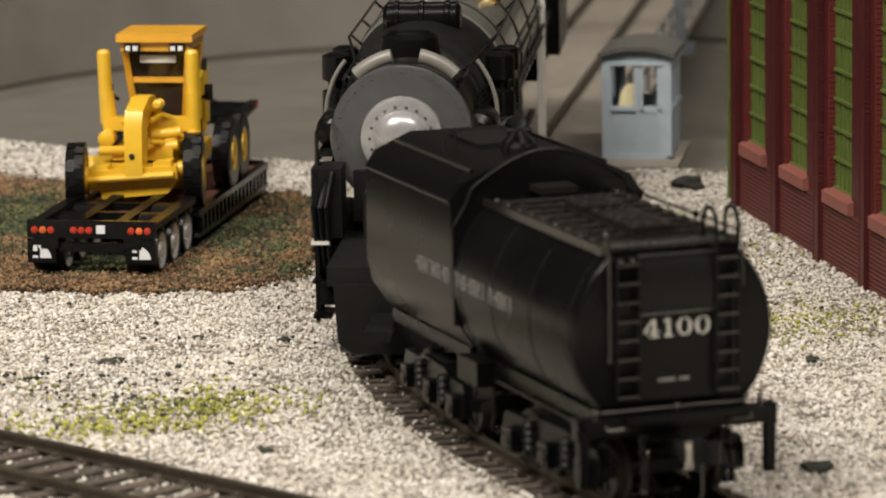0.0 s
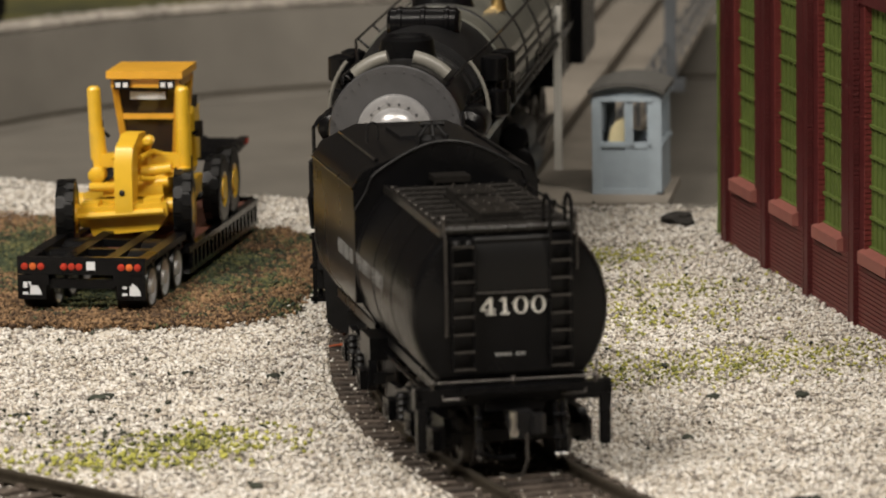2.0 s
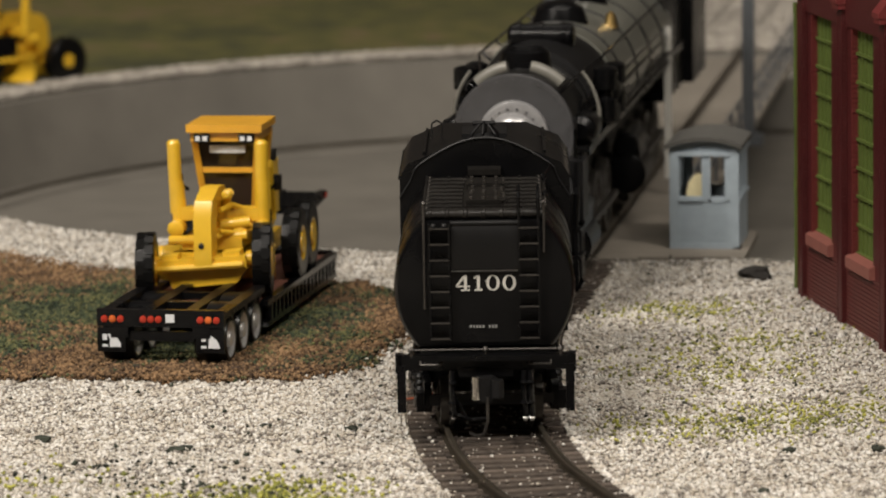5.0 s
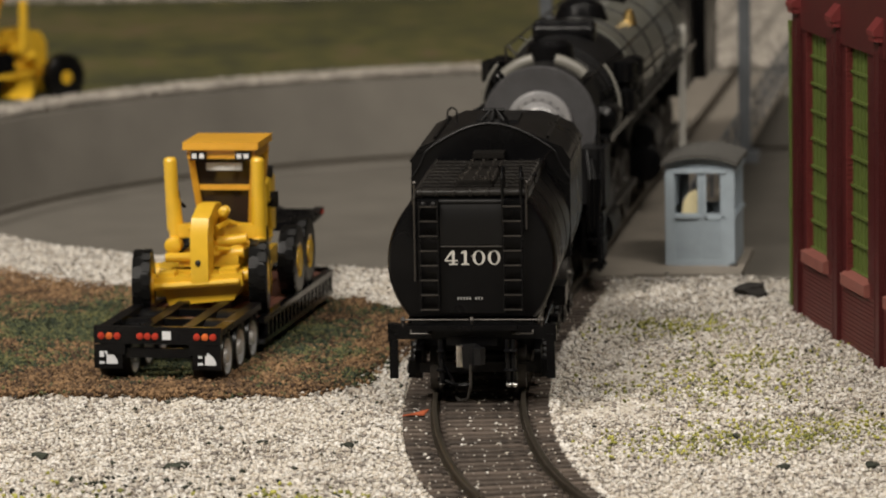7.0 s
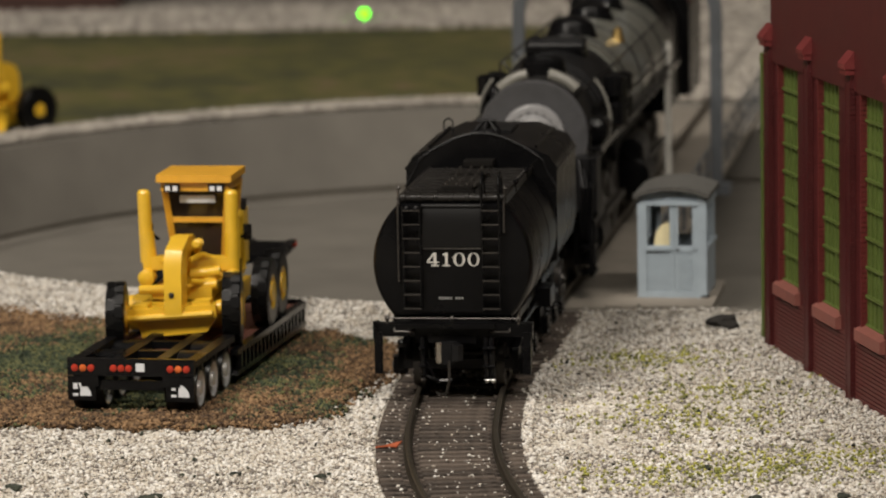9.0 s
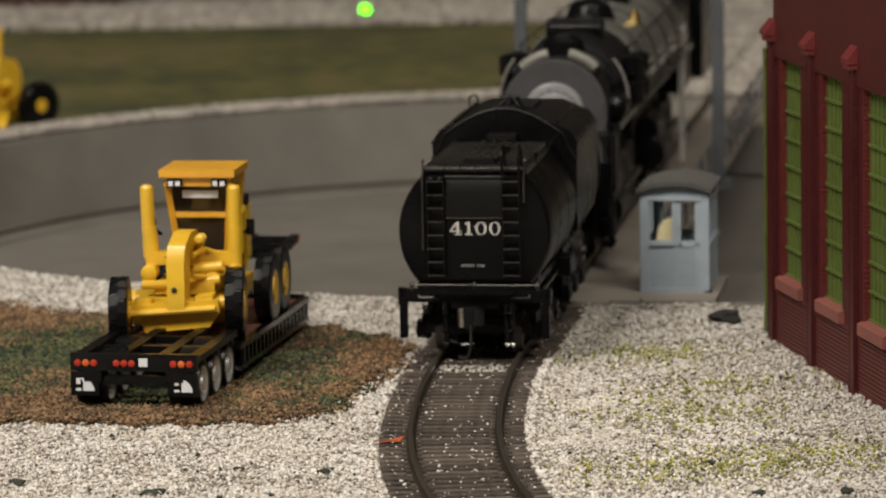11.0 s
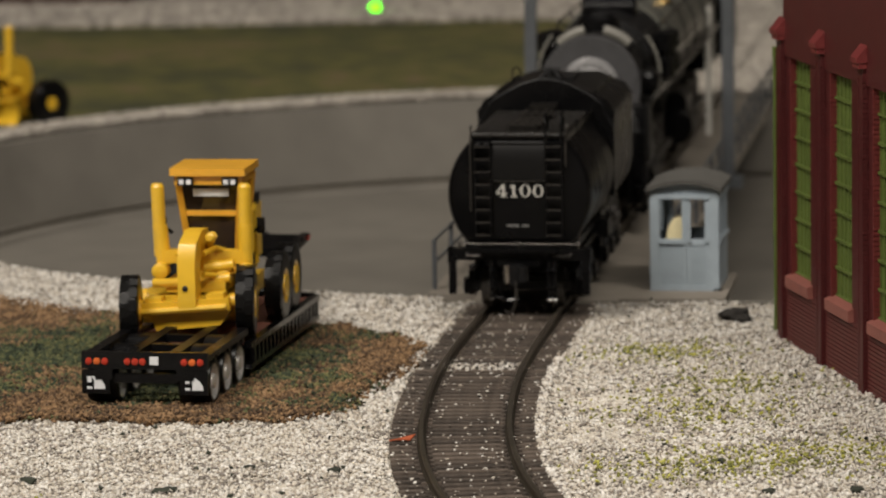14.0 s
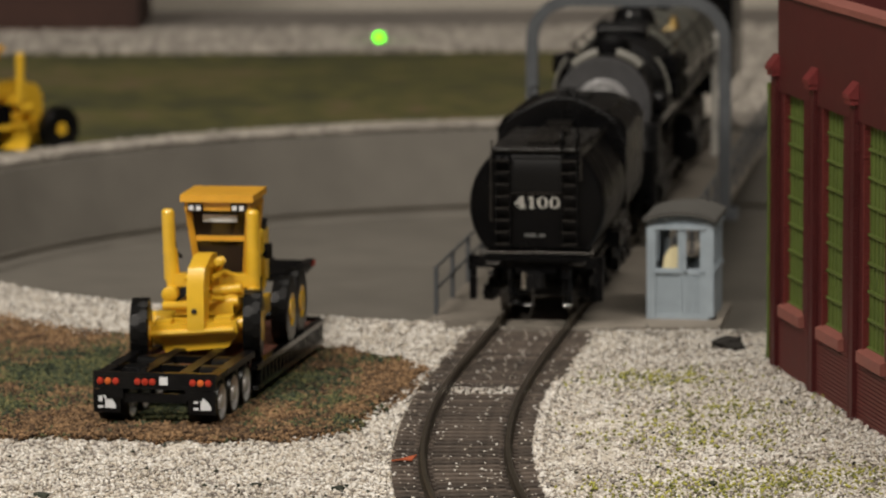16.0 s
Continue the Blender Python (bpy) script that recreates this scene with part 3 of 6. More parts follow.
def booth():
    """The operator's booth at the bridge's near end."""
    m = pose(0.0500, 0.9942, -0.0003, 0, 0, -9.8)
    t = tagged(empty("control_booth", m), "pale blue wooden control booth with arched grey roof", "booth")
    W, D, H = 0.0162, 0.0215, 0.0247
    arc = lambda u: H + 0.0012 * (1 - (2 * u / W - 1) ** 2)
    # front wall with two openings
    bm = B()
    th = 0.0008
    for x0, x1, z0, z1 in ((0, 0.0022, 0, H), (W - 0.0022, W, 0, H), (0.0022, W - 0.0022, 0, 0.0125), (0.0022, W - 0.0022, 0.0222, H), (0.0075, 0.0091, 0.0125, 0.0222)):
        box(bm, x0, x1, 0, th, z0, z1)
    prism(bm, [(0, H)] + [(u, arc(u)) for u in np.linspace(0, W, 11)][1:-1] + [(W, H)], 0, th)
    part("front_wall", bm, BOOTH_BLUE, t)
    bm = B()
    for y0 in (D - th,):
        for x0, x1, z0, z1 in ((0, 0.003, 0, H), (W - 0.003, W, 0, H), (0.003, W - 0.003, 0, 0.0125), (0.003, W - 0.003, 0.0222, H)):
            box(bm, x0, x1, y0, y0 + th, z0, z1)
        prism(bm, [(0, H)] + [(u, arc(u)) for u in np.linspace(0, W, 11)][1:-1] + [(W, H)], y0, y0 + th)
    part("back_wall", bm, BOOTH_BLUE, t)
    for x0 in (0, W - th):
        bm = B()
        for y0, y1, z0, z1 in ((th, 0.003, 0, H), (D - 0.003, D - th, 0, H), (0.003, D - 0.003, 0, 0.0125), (0.003, D - 0.003, 0.0222, H), (0.0098, 0.0112, 0.0125, 0.0222)):
            box(bm, x0, x0 + th, y0, y1, z0, z1)
        part("side_wall", bm, BOOTH_BLUE, t)
    # boards, frame strips, door line
    for n, x, d, z0, z1 in ((9, 0.0024, 0.00056, 0.0018, 0.0108), (22, 0.0026, 0.00051, 0.0234, 0.0250), (9, 0.0092, 0.00042, 0.0018, 0.0106)):
        bm = B()
        box(bm, 0, 0.0003, -0.0001, 0.0001, z0, z1)
        me = mesh_of("beaded_board", bm, BOOTH_BLUE)
        for k in range(n):
            o = new("beaded_board", me)
            o.parent, o.location = t, (x + k * d, 0, 0)
    for x0, x1, z0, z1, d in ((-0.0002, 0.0020, 0, H, 0.0004), (W - 0.0020, W + 0.0002, 0, H, 0.0004), (0.0018, W - 0.0018, 0.0223, 0.0233, 0.0006),
                              (0.0018, 0.0082, 0.0114, 0.0122, 0.0006), (0.0018, W - 0.002, 0.0, 0.0013, 0.0003), (0.0083, W - 0.002, 0.0110, 0.0120, 0.0002), (0.0077, 0.0085, 0.0013, 0.0223, 0.0003), (W - 0.0032, W - 0.002, 0.0013, 0.0222, 0.0002), (0.0088, 0.0096, 0.0013, 0.0222, 0.0002)):
        bm = B()
        box(bm, x0, x1, -d, 0.0, z0, z1)
        part("trim_board", bm, BOOTH_BLUE, t, bevel=0.00008)
    for z in (0.0113, 0.0222):
        bm = B()
        box(bm, W, W + 0.0005, 0, D, z, z + 0.0009)
        part("side_rail", bm, BOOTH_BLUE, t)
    bm = B()
    top = [(u, H + 0.0004 + 0.0020 * (1 - ((u - W / 2) / (W / 2 + 0.001)) ** 2)) for u in np.linspace(-0.001, W + 0.001, 15)]
    low = [(u, z - 0.0011) for u, z in reversed(top)]
    prism(bm, top + low, -0.0016, D + 0.0012)
    part("roof", bm, ROOF_GREY, t, "arched dark grey roof")
    bm = B()
    box(bm, W * 0.93, W * 0.93 + 0.0018, -0.0004, 0.0012, -0.0019, 0.0006)
    part("foot", bm, BLACK_DULL, t)
    bm = B()
    lathe(bm, [(0.0, 0.0002), (0.0003, 0.0003), (0.0006, 0.0003)], 8, "y", (0.0095, -0.0006, 0.0116))
    part("door_knob", bm, GUNMETAL, t)
    bm = B()
    box(bm, 0.0008, W - 0.0008, 0.0008, D - 0.0008, 0.0002, 0.0006)
    part("booth_floor", bm, CONTROL_DARK, t)
    c = tagged(empty("control_stand", m @ pose(0.0056, 0.0016, 0.0006)), "rounded cream control stand inside the booth", "control stand")
    bm = B()
    prism(bm, [(-0.002, 0.0003), (0.0022, 0.0003), (0.0022, 0.0168), (0.0010, 0.0172), (-0.0005, 0.0165), (-0.0016, 0.0148), (-0.002, 0.0125)], 0, 0.004)
    part("stand_body", bm, CREAM, c, bevel=0.0005)


# ---- brick engine house ----
def engine_house():
    m = Matrix.Translation((0.0762, 0.9195, -0.001)) @ Matrix.Rotation(math.atan2(-0.9844, 0.1757), 4, "Z")
    # local x runs along the wall towards the viewer, local y to the inside
    t = tagged(empty("engine_house", m), "dark red brick engine house with green windows", "building")
    n, P, H = 9, 0.0327, 0.0865
    zs, zt = 0.0160, 0.0645
    L = n * P
    bm = B()
    box(bm, 0.0013, P - 0.0030, -0.00028, 0.0001, 0.0, 0.00062)
    course = mesh_of("brick_course", bm, BRICK_SIDE)
    # tooth highlights are put into the colour by the lighter red
    bm = B()
    box(bm, -0.0006, 0.00015, -0.00015, 0.0013, 0.0, 0.00088)
    brick_end = mesh_of("brick", bm, LIT_RED)
    for k in range(n):
        x0 = k * P
        wx0, wx1 = x0 + 0.0051, x0 + 0.0212
        bm = B()
        box(bm, x0, wx0, 0.0, 0.004, -0.003, zt)
        box(bm, wx1, x0 + P, 0.0, 0.004, -0.003, zt)
        box(bm, wx0, wx1, 0.0, 0.004, -0.003, zs)
        w = part("wall_bay", bm, BRICK_RED, t)
        # brick courses below the sill
        z = -0.001
        while z < zs - 0.0024:
            c = new("brick_course", course)
            c.parent = w
            c.location = (x0, 0, z)
            z += 0.00092
        # toothed brick ends in the reveal beside the window
        z = zs
        while z < zt - 0.0008:
            c = new("brick", brick_end)
            c.parent = w
            c.location = (wx0, 0, z)
            z += 0.00105
        # pilaster with its coursed edge and cap
        bm = B()
        box(bm, x0 - 0.0028, x0 + 0.0010, -0.0012, 0.0002, -0.003, 0.0682)
        z = 0.0
        while z < 0.066:
            box(bm, x0 - 0.0029, x0 - 0.0020, -0.00132, -0.0001, z, z + 0.00088)
            box(bm, x0 + 0.0003, x0 + 0.0012, -0.00132, -0.0001, z, z + 0.00088)
            z += 0.00105
        p = part("pilaster", bm, BRICK_RED, t)
        bm = B()
        box(bm, x0 - 0.0032, x0 + 0.0015, -0.0022, 0.0001, 0.0680, 0.0692)
        prism(bm, [(-0.0026, 0.0692), (0.0001, 0.0692), (0.0001, 0.0728), (-0.0004, 0.0728), (-0.0026, 0.0702)], x0 - 0.0034, x0 + 0.0017, "x")
        part("pilaster_cap", bm, LIT_RED, p, "red stepped cap, lightened as if lit", bevel=0.0003)
        # sill and window
        bm = B()
        prism(bm, [(-0.0013, zs - 0.0026), (0.0008, zs - 0.0026), (0.0008, zs + 0.0006), (-0.0013, zs - 0.0002)], wx0 - 0.0012, wx1 + 0.0014, "x")
        part("window_sill", bm, SILL, w, "pinkish sill", bevel=0.0002)
        bm = B()
        box(bm, wx0, wx1, 0.0015, 0.0026, zs, zt)
        win = part("window", bm, WINDOW_GREEN, t, "green sash window")
        for j in range(8):
            z = zs + 0.0003 + (zt - zs) * j / 8
            bm = B()
            box(bm, wx0, wx1, 0.0008, 0.0018, z, z + 0.0006)
            part("glazing_bar", bm, WINDOW_GREEN, win)
        bm = B()
        for q in np.linspace(wx0 + 0.0003, wx1 - 0.0007, 6):
            box(bm, q, q + 0.0004, 0.0012, 0.0017, zs, zt)
        part("mullion", bm, WINDOW_GREEN, win)
    bm = B()
    box(bm, 0, L, -0.0004, 0.004, zt, H)
    part("upper_wall", bm, BRICK_RED, t)
    bm = B()
    box(bm, 0.0, L, -0.0012, 0.005, H, H + 0.0014)
    part("coping", bm, SILL, t)
    bm = B()
    for b in ((0.0, 0.004, 0.004, 0.03, -0.003, H), (0.0, 0.004, 0.12, 0.14, -0.003, H), (0.0, 0.004, 0.03, 0.12, 0.066, H), (L - 0.004, L, 0.004, 0.14, -0.003, H), (0, L, 0.14, 0.144, -0.003, H)):
        box(bm, *b)
    part("end_walls", bm, BRICK_RED, t)
    bm = B()
    box(bm, 0.004, L - 0.004, 0.004, 0.14, H - 0.006, H - 0.004)
    part("roof", bm, ROOF_GREY, t)
    # the door leaf that stands open at the far corner
    bm = B()
    box(bm, -0.0045, -0.0035, -0.0016, 0.026, 0.0025, 0.066)
    d = part("door_leaf", bm, WINDOW_GREEN, t, "open green door")
    for z in (0.0025, 0.024, 0.045, 0.0635):
        bm = B()
        box(bm, -0.0035, -0.0030, -0.0016, 0.026, z, z + 0.0025)
        box(bm, -0.0050, -0.0045, -0.0016, 0.026, z, z + 0.0025)
        part("door_rail", bm, WINDOW_GREEN, d)
    for z in (0.012, 0.055):
        bm = B()
        box(bm, -0.005, 0.001, -0.0008, 0.0008, z, z + 0.002)
        part("hinge", bm, BLACK_DULL, t)


# ---- tender ----
def tank_outline(r, zc, zt, zb, seg=14):
    """A circle cut flat at top and bottom, in x, z."""
    a1, a0 = math.asin((zt - zc) / r), math.asin((zb - zc) / r)
    right = [(r * math.cos(a), zc + r * math.sin(a)) for a in np.linspace(a0, a1, seg)]
    return right + [(-x, z) for x, z in reversed(right)]


def wheelset(parent, y, r, name="wheelset", z=None):
    bm = B()
    for s in (-1, 1):
        lathe(bm, [(s * 0.0072, r + 0.0006), (s * 0.0077, r + 0.0006), (s * 0.0079, r), (s * 0.0095, r - 0.0001), (s * 0.0096, r * 0.78), (s * 0.0090, r * 0.72), (s * 0.0091, r * 0.3), (s * 0.0099, r * 0.25)], 20, "x")
        for k in range(4):
            a = math.pi / 2 * k
            box(bm, s * 0.0092 - 0.0002, s * 0.0092 + 0.0002, -0.0004, 0.0004, 0.2 * r, 0.75 * r, Matrix.Rotation(a, 4, "X"))
    rod(bm, (-0.0102, 0, 0), (0.0102, 0, 0), 0.0009, 8)
    w = part(name, bm, GUNMETAL, parent, "dark steel wheels on an axle")
    w.matrix_basis = pose(0, y, z if z is not None else 0.0021 + r)
    return w


TENDER_PIVOTS, TENDER_TRUCKS, TENDER_LEN = (0.0225, 0.0815), (0.0215, 0.0730), 0.0950
LOCO_PIVOTS, LOCO_LEN, LOCO_GAP = (0.038, 0.180), 0.285, 0.0430
MOVERS = {}


def truck(parent, y):
    t = empty("truck", pose(0, y, 0))
    t.parent = parent
    for s in (-1, 1):
        bm = B()
        x0 = s * 0.0118
        prism(bm, [(-0.0175, 0.0092), (-0.0165, 0.0108), (-0.009, 0.0108), (-0.0065, 0.0118), (0.0065, 0.0118), (0.009, 0.0108), (0.0165, 0.0108), (0.0175, 0.0092), (0.0175, 0.0062), (0.0158, 0.0050), (0.0110, 0.0050), (0.0096, 0.0075), (0.0035, 0.0075), (0.0020, 0.0050), (-0.0020, 0.0050), (-0.0035, 0.0075), (-0.0096, 0.0075), (-0.0110, 0.0050), (-0.0158, 0.0050), (-0.0175, 0.0062)], x0 - 0.0007, x0 + 0.0007, "x")
        box(bm, x0 - 0.0006, x0 + 0.0006, -0.003, 0.003, 0.004, 0.0056)
        part("side_frame", bm, BLACK, t, bevel=0.0002)
    for q in (-0.0133, 0, 0.0133):
        for s in (-1, 1):
            bm = B()
            box(bm, s * 0.0132 - 0.0007, s * 0.0132 + 0.0007, q - 0.0018, q + 0.0018, 0.0050, 0.0085)
            part("axle_box", bm, BLACK, t, bevel=0.0003)
            bm = B()
            lathe(bm, [(s * 0.0137, 0.0011), (s * 0.0142, 0.0010), (s * 0.0144, 0.0005)], 10, "x", (0, q, 0.0066))
            box(bm, s * 0.0138 - 0.0002, s * 0.0138 + 0.0002, q - 0.0016, q + 0.0016, 0.0082, 0.0087)
            part("axle_lid", bm, GUNMETAL, t)
            if q:
                bm = B()
                lathe(bm, [(0.0048 + 0.0006 * k, 0.0012 if k % 2 else 0.0009) for k in range(9)], 10, "z", (s * 0.0128, q * 0.5, 0.0012))
                part("coil_spring", bm, BLACK_DULL, t)
        MOVERS.setdefault("wheels", []).append((wheelset(t, q, 0.0046), 0.0046))
    bm = B()
    box(bm, -0.0115, 0.0115, -0.004, 0.004, 0.0085, 0.0122)
    box(bm, -0.0115, 0.0115, -0.0176, -0.0164, 0.0065, 0.0085)
    box(bm, -0.0115, 0.0115, 0.0164, 0.0176, 0.0065, 0.0085)
    part("bolster", bm, BLACK_DULL, t)
    return t


def tender():
    t = tagged(empty("tender"), "black cylindrical steam locomotive tender with white number", "tender")
    ZC, R, ZT, ZB = 0.0290, 0.0166, 0.0418, 0.0180
    BR = 0.0520                                     # where the tall bunker begins
    bm = B()
    o = tank_outline(R, ZC, ZT, ZB)
    rings = [[bm.verts.new((x * k, y, ZC + (z - ZC) * k)) for x, z in o] for k, y in ((0.93, 0.0), (0.965, 0.0002), (0.987, 0.0007), (1.0, 0.0016), (1.0, BR + 0.002))]
    n = len(o)
    for a, b in zip(rings, rings[1:]):
        for k in range(n):
            bm.faces.new((a[k], a[(k + 1) % n], b[(k + 1) % n], b[k]))
    bm.faces.new(rings[0][::-1])
    bm.faces.new(rings[-1])
    tank = part("tank", bm, BLACK, t, "satin black cylindrical oil and water tank", smooth=28)
    # rivet lines round the tank
    bm = B()
    for y in (0.0024, 0.0185, 0.0350, 0.0495):
        for k in range(60):
            a = math.radians(-46 + 92 * k / 59)
            for s in (-1, 1):
                x, z = s * R * math.cos(a), ZC + R * math.sin(a)
                box(bm, x - 0.00013, x + 0.00013, y - 0.00013, y + 0.00013, z - 0.00013, z + 0.00013)
    part("rivets", bm, BLACK, tank)["kind"] = "stuff"
    # rear plate panel
    bm = B()
    us = np.linspace(0, 1, 13)
    prism(bm, [(-0.0011 + 0.0011 * u ** 3, 0.0326 + (ZT - 0.0009 - 0.0326) * u) for u in us] + [(0.0020, ZT - 0.0009), (0.0020, 0.0326)], -0.0060, 0.0064, "x")
    part("end_panel", bm, BLACK_SHEEN, tank, "satin black upper end panel", bevel=0.00015)
    bm = B()
    rod(bm, (-0.0062, 0.0003, ZT - 0.0008), (0.0066, 0.0003, ZT - 0.0008), 0.0006, 14)
    part("end_lip", bm, BLACK_SHEEN, tank, "rolled glossy top edge")
    bm = B()
    box(bm, -0.0060, 0.0064, -0.00022, 0.0004, ZB + 0.0010, 0.0321)
    part("end_panel", bm, BLACK, tank, bevel=0.00015)
    bm = B()
    box(bm, -0.0060, 0.0065, -0.00040, 0.0, 0.03222, 0.03236)
    part("panel_seam", bm, SILVER, tank, "thin pale seam above the number")
    # bunker
    W = 0.0166
    arch = [(-W, ZB + 0.004)] + [(-W, 0.0385)] + [(-W + 0.0012 + 0.0028 * k / 3, 0.0385 + 0.0066 * math.sin(math.pi / 2 * k / 3)) for k in range(1, 4)]
    arch += [(-0.0126 + 0.0252 * k / 12, 0.0452 + 0.0050 * math.sin(math.pi * k / 12)) for k in range(1, 12)]
    arch += [(-x, z) for x, z in reversed(arch[:5])]
    bm = B()
    prism(bm, arch, BR, BR + 0.0009)
    part("bulkhead", bm, BLACK, t, "arched black bulkhead plate")
    bm = B()
    bar(bm, [(x, BR - 0.0001, z) for x, z in arch[1:-1]], 0.00025, 6)
    part("bulkhead_rim", bm, BLACK_DULL, t)
    low = [(-0.0128, ZB), (-0.0158, 0.0225), (-W, 0.0265), (-W, 0.0425), (-W + 0.0016, 0.0450), (-0.0085, 0.0478), (0.0085, 0.0478), (W - 0.0016, 0.0450), (W, 0.0425), (W, 0.0265), (0.0158, 0.0225), (0.0128, ZB)]
    bm = B()
    prism(bm, low, BR + 0.001, TENDER_LEN)
    part("bunker", bm, BLACK, t, "tall black oil bunker", bevel=0.0003)
    for s in (-1, 1):
        bm = B()
        box(bm, s * 0.0118 - 0.0003, s * 0.0118 + 0.0003, BR + 0.004, TENDER_LEN - 0.002, 0.0464, 0.0470)
        part("bunker_rib", bm, BLACK, t)
        bm = B()
        box(bm, s * (W + 0.0001) - 0.0002, s * (W + 0.0001) + 0.0002, BR + 0.001, TENDER_LEN, 0.0420, 0.0424)
        part("bunker_rib", bm, BLACK, t)
    bm = B()
    box(bm, -0.0045, 0.0045, BR + 0.020, BR + 0.034, 0.0478, 0.0484)
    part("oil_hatch", bm, BLACK_DULL, t, bevel=0.0003)
    bm = B()
    for k in range(6):
        a = math.pi / 3 * k + 0.4
        c0, s0 = math.cos(a), math.sin(a)
        bar(bm, [(0.0030 * c0, BR + 0.013 + 0.0030 * s0, 0.0476), (0.0028 * c0, BR + 0.013 + 0.0028 * s0, 0.0494), (0.0010 * c0, BR + 0.013 + 0.0010 * s0, 0.0512)], 0.0003, 6)
    lathe(bm, [(0.0476, 0.0026), (0.0488, 0.0026), (0.0496, 0.0016)], 14, "z", (0, BR + 0.013, 0))
    rod(bm, (-0.0022, BR + 0.013, 0.0514), (0.0022, BR + 0.013, 0.0514), 0.00045, 8)
    rod(bm, (0, BR + 0.013, 0.0494), (0, BR + 0.013, 0.0518), 0.0005, 8)
    part("hatch_cage", bm, BLACK_DULL, t)["kind"] = "stuff"
    bm = B()
    bar(bm, [(-0.0105, BR + 0.020, 0.0475), (-0.0105, BR + 0.020, 0.0505), (-0.0095, BR + 0.020, 0.0512), (-0.0085, BR + 0.020, 0.0505), (-0.0085, BR + 0.020, 0.0475)], 0.0002, 5)
    part("grab_iron", bm, BLACK_DULL, t)
    bm = B()
    box(bm, -0.0032, 0.0032, BR - 0.0052, BR - 0.0001, 0.0435, 0.0446)
    part("bulkhead_box", bm, BLACK_DECK, t, "small box on the bulkhead", bevel=0.0002)
    # top deck: sheet, cross ribs, edge angles and hatches
    bm = B()
    box(bm, -0.0110, 0.0110, 0.0016, BR, ZT - 0.0008, ZT + 0.0003)
    part("top_deck", bm, BLACK_DECK, t)
    ribs = 9
    for k in range(ribs):
        y = 0.0040 + k * (BR - 0.0060) / ribs
        for x0, x1 in ((-0.0108, -0.0040), (0.0040, 0.0108)) if 1 <= k <= 6 else ((-0.0108, 0.0108),):
            bm = B()
            prism(bm, [(y, ZT + 0.0002), (y, ZT + 0.0011), (y + 0.0004, ZT + 0.0014), (y + 0.0010, ZT + 0.0014), (y + 0.0014, ZT + 0.0010), (y + 0.0014, ZT + 0.0002)], x0, x1, "x")
            for q in np.linspace(x0 + 0.0006, x1 - 0.0006, 3 if x1 - x0 < 0.01 else 7):
                box(bm, q - 0.0002, q + 0.0002, y + 0.0004, y + 0.0010, ZT + 0.0013, ZT + 0.0017)
            part("deck_rib", bm, BLACK_DECK, t)
        for sx in (-1, 1):
            bm = B()
            lathe(bm, [(ZT + 0.0002, 0.0004), (ZT + 0.0012, 0.0004), (ZT + 0.0014, 0.0002)], 6, "z", (sx * 0.0105, y + 0.0030, 0))
            part("deck_bolt", bm, GUNMETAL, t)
    for sx in (-1, 1):
        bm = B()
        box(bm, sx * 0.0112 - 0.0002, sx * 0.0112 + 0.0002, 0.001, BR, ZT - 0.0003, ZT + 0.0010)
        part("deck_edge", bm, BLACK_DECK, t)
        bm = B()
        box(bm, sx * 0.0074 - 0.0002, sx * 0.0074 + 0.0002, 0.004, BR - 0.004, ZT + 0.0003, ZT + 0.0009)
        part("deck_stringer", bm, BLACK_DECK, t)
    bm = B()
    box(bm, -0.0037, 0.0037, 0.0075, BR - 0.014, ZT + 0.0003, ZT + 0.0014)
    part("hatch_coaming", bm, BLACK_DECK, t, "raised hatch coaming", bevel=0.0002)
    for y0, y1, hw, up in ((0.0085, 0.0175, 0.0033, 0.0024), (0.0190, 0.0270, 0.0030, 0.0022), (0.0285, 0.0365, 0.0033, 0.0026)):
        bm = B()
        box(bm, -hw, hw, y0, y1, ZT + 0.0013, ZT + up)
        lid = part("water_hatch", bm, BLACK_DECK, t, "hatch lid with bolts", bevel=0.0002)
        for q in (-0.7, 0.0, 0.7):
            for y in (y0 + 0.0012, y1 - 0.0012):
                bm = B()
                lathe(bm, [(ZT + up - 0.0001, 0.0004), (ZT + up + 0.0004, 0.0004), (ZT + up + 0.0005, 0.0002)], 6, "z", (q * hw, y, 0))
                part("hatch_bolt", bm, GUNMETAL, lid)
        bm = B()
        rod(bm, (hw + 0.0004, y0 + 0.001, ZT + up), (hw + 0.0004, y1 - 0.001, ZT + up), 0.0003, 6)
        part("hatch_hinge", bm, GUNMETAL, lid)
    # end rail of the deck
    bm = B()
    rod(bm, (-0.0112, 0.0013, ZT + 0.0008), (0.0112, 0.0013, ZT + 0.0008), 0.0008, 12)
    for x in np.linspace(-0.0100, 0.0100, 7):
        lathe(bm, [(x - 0.0004, 0.0008), (x - 0.0003, 0.0010), (x + 0.0003, 0.0010), (x + 0.0004, 0.0008)], 12, "x", (0, 0.0013, ZT + 0.0008))
    part("end_bar", bm, BLACK_DECK, t, "rolled deck end with collars")
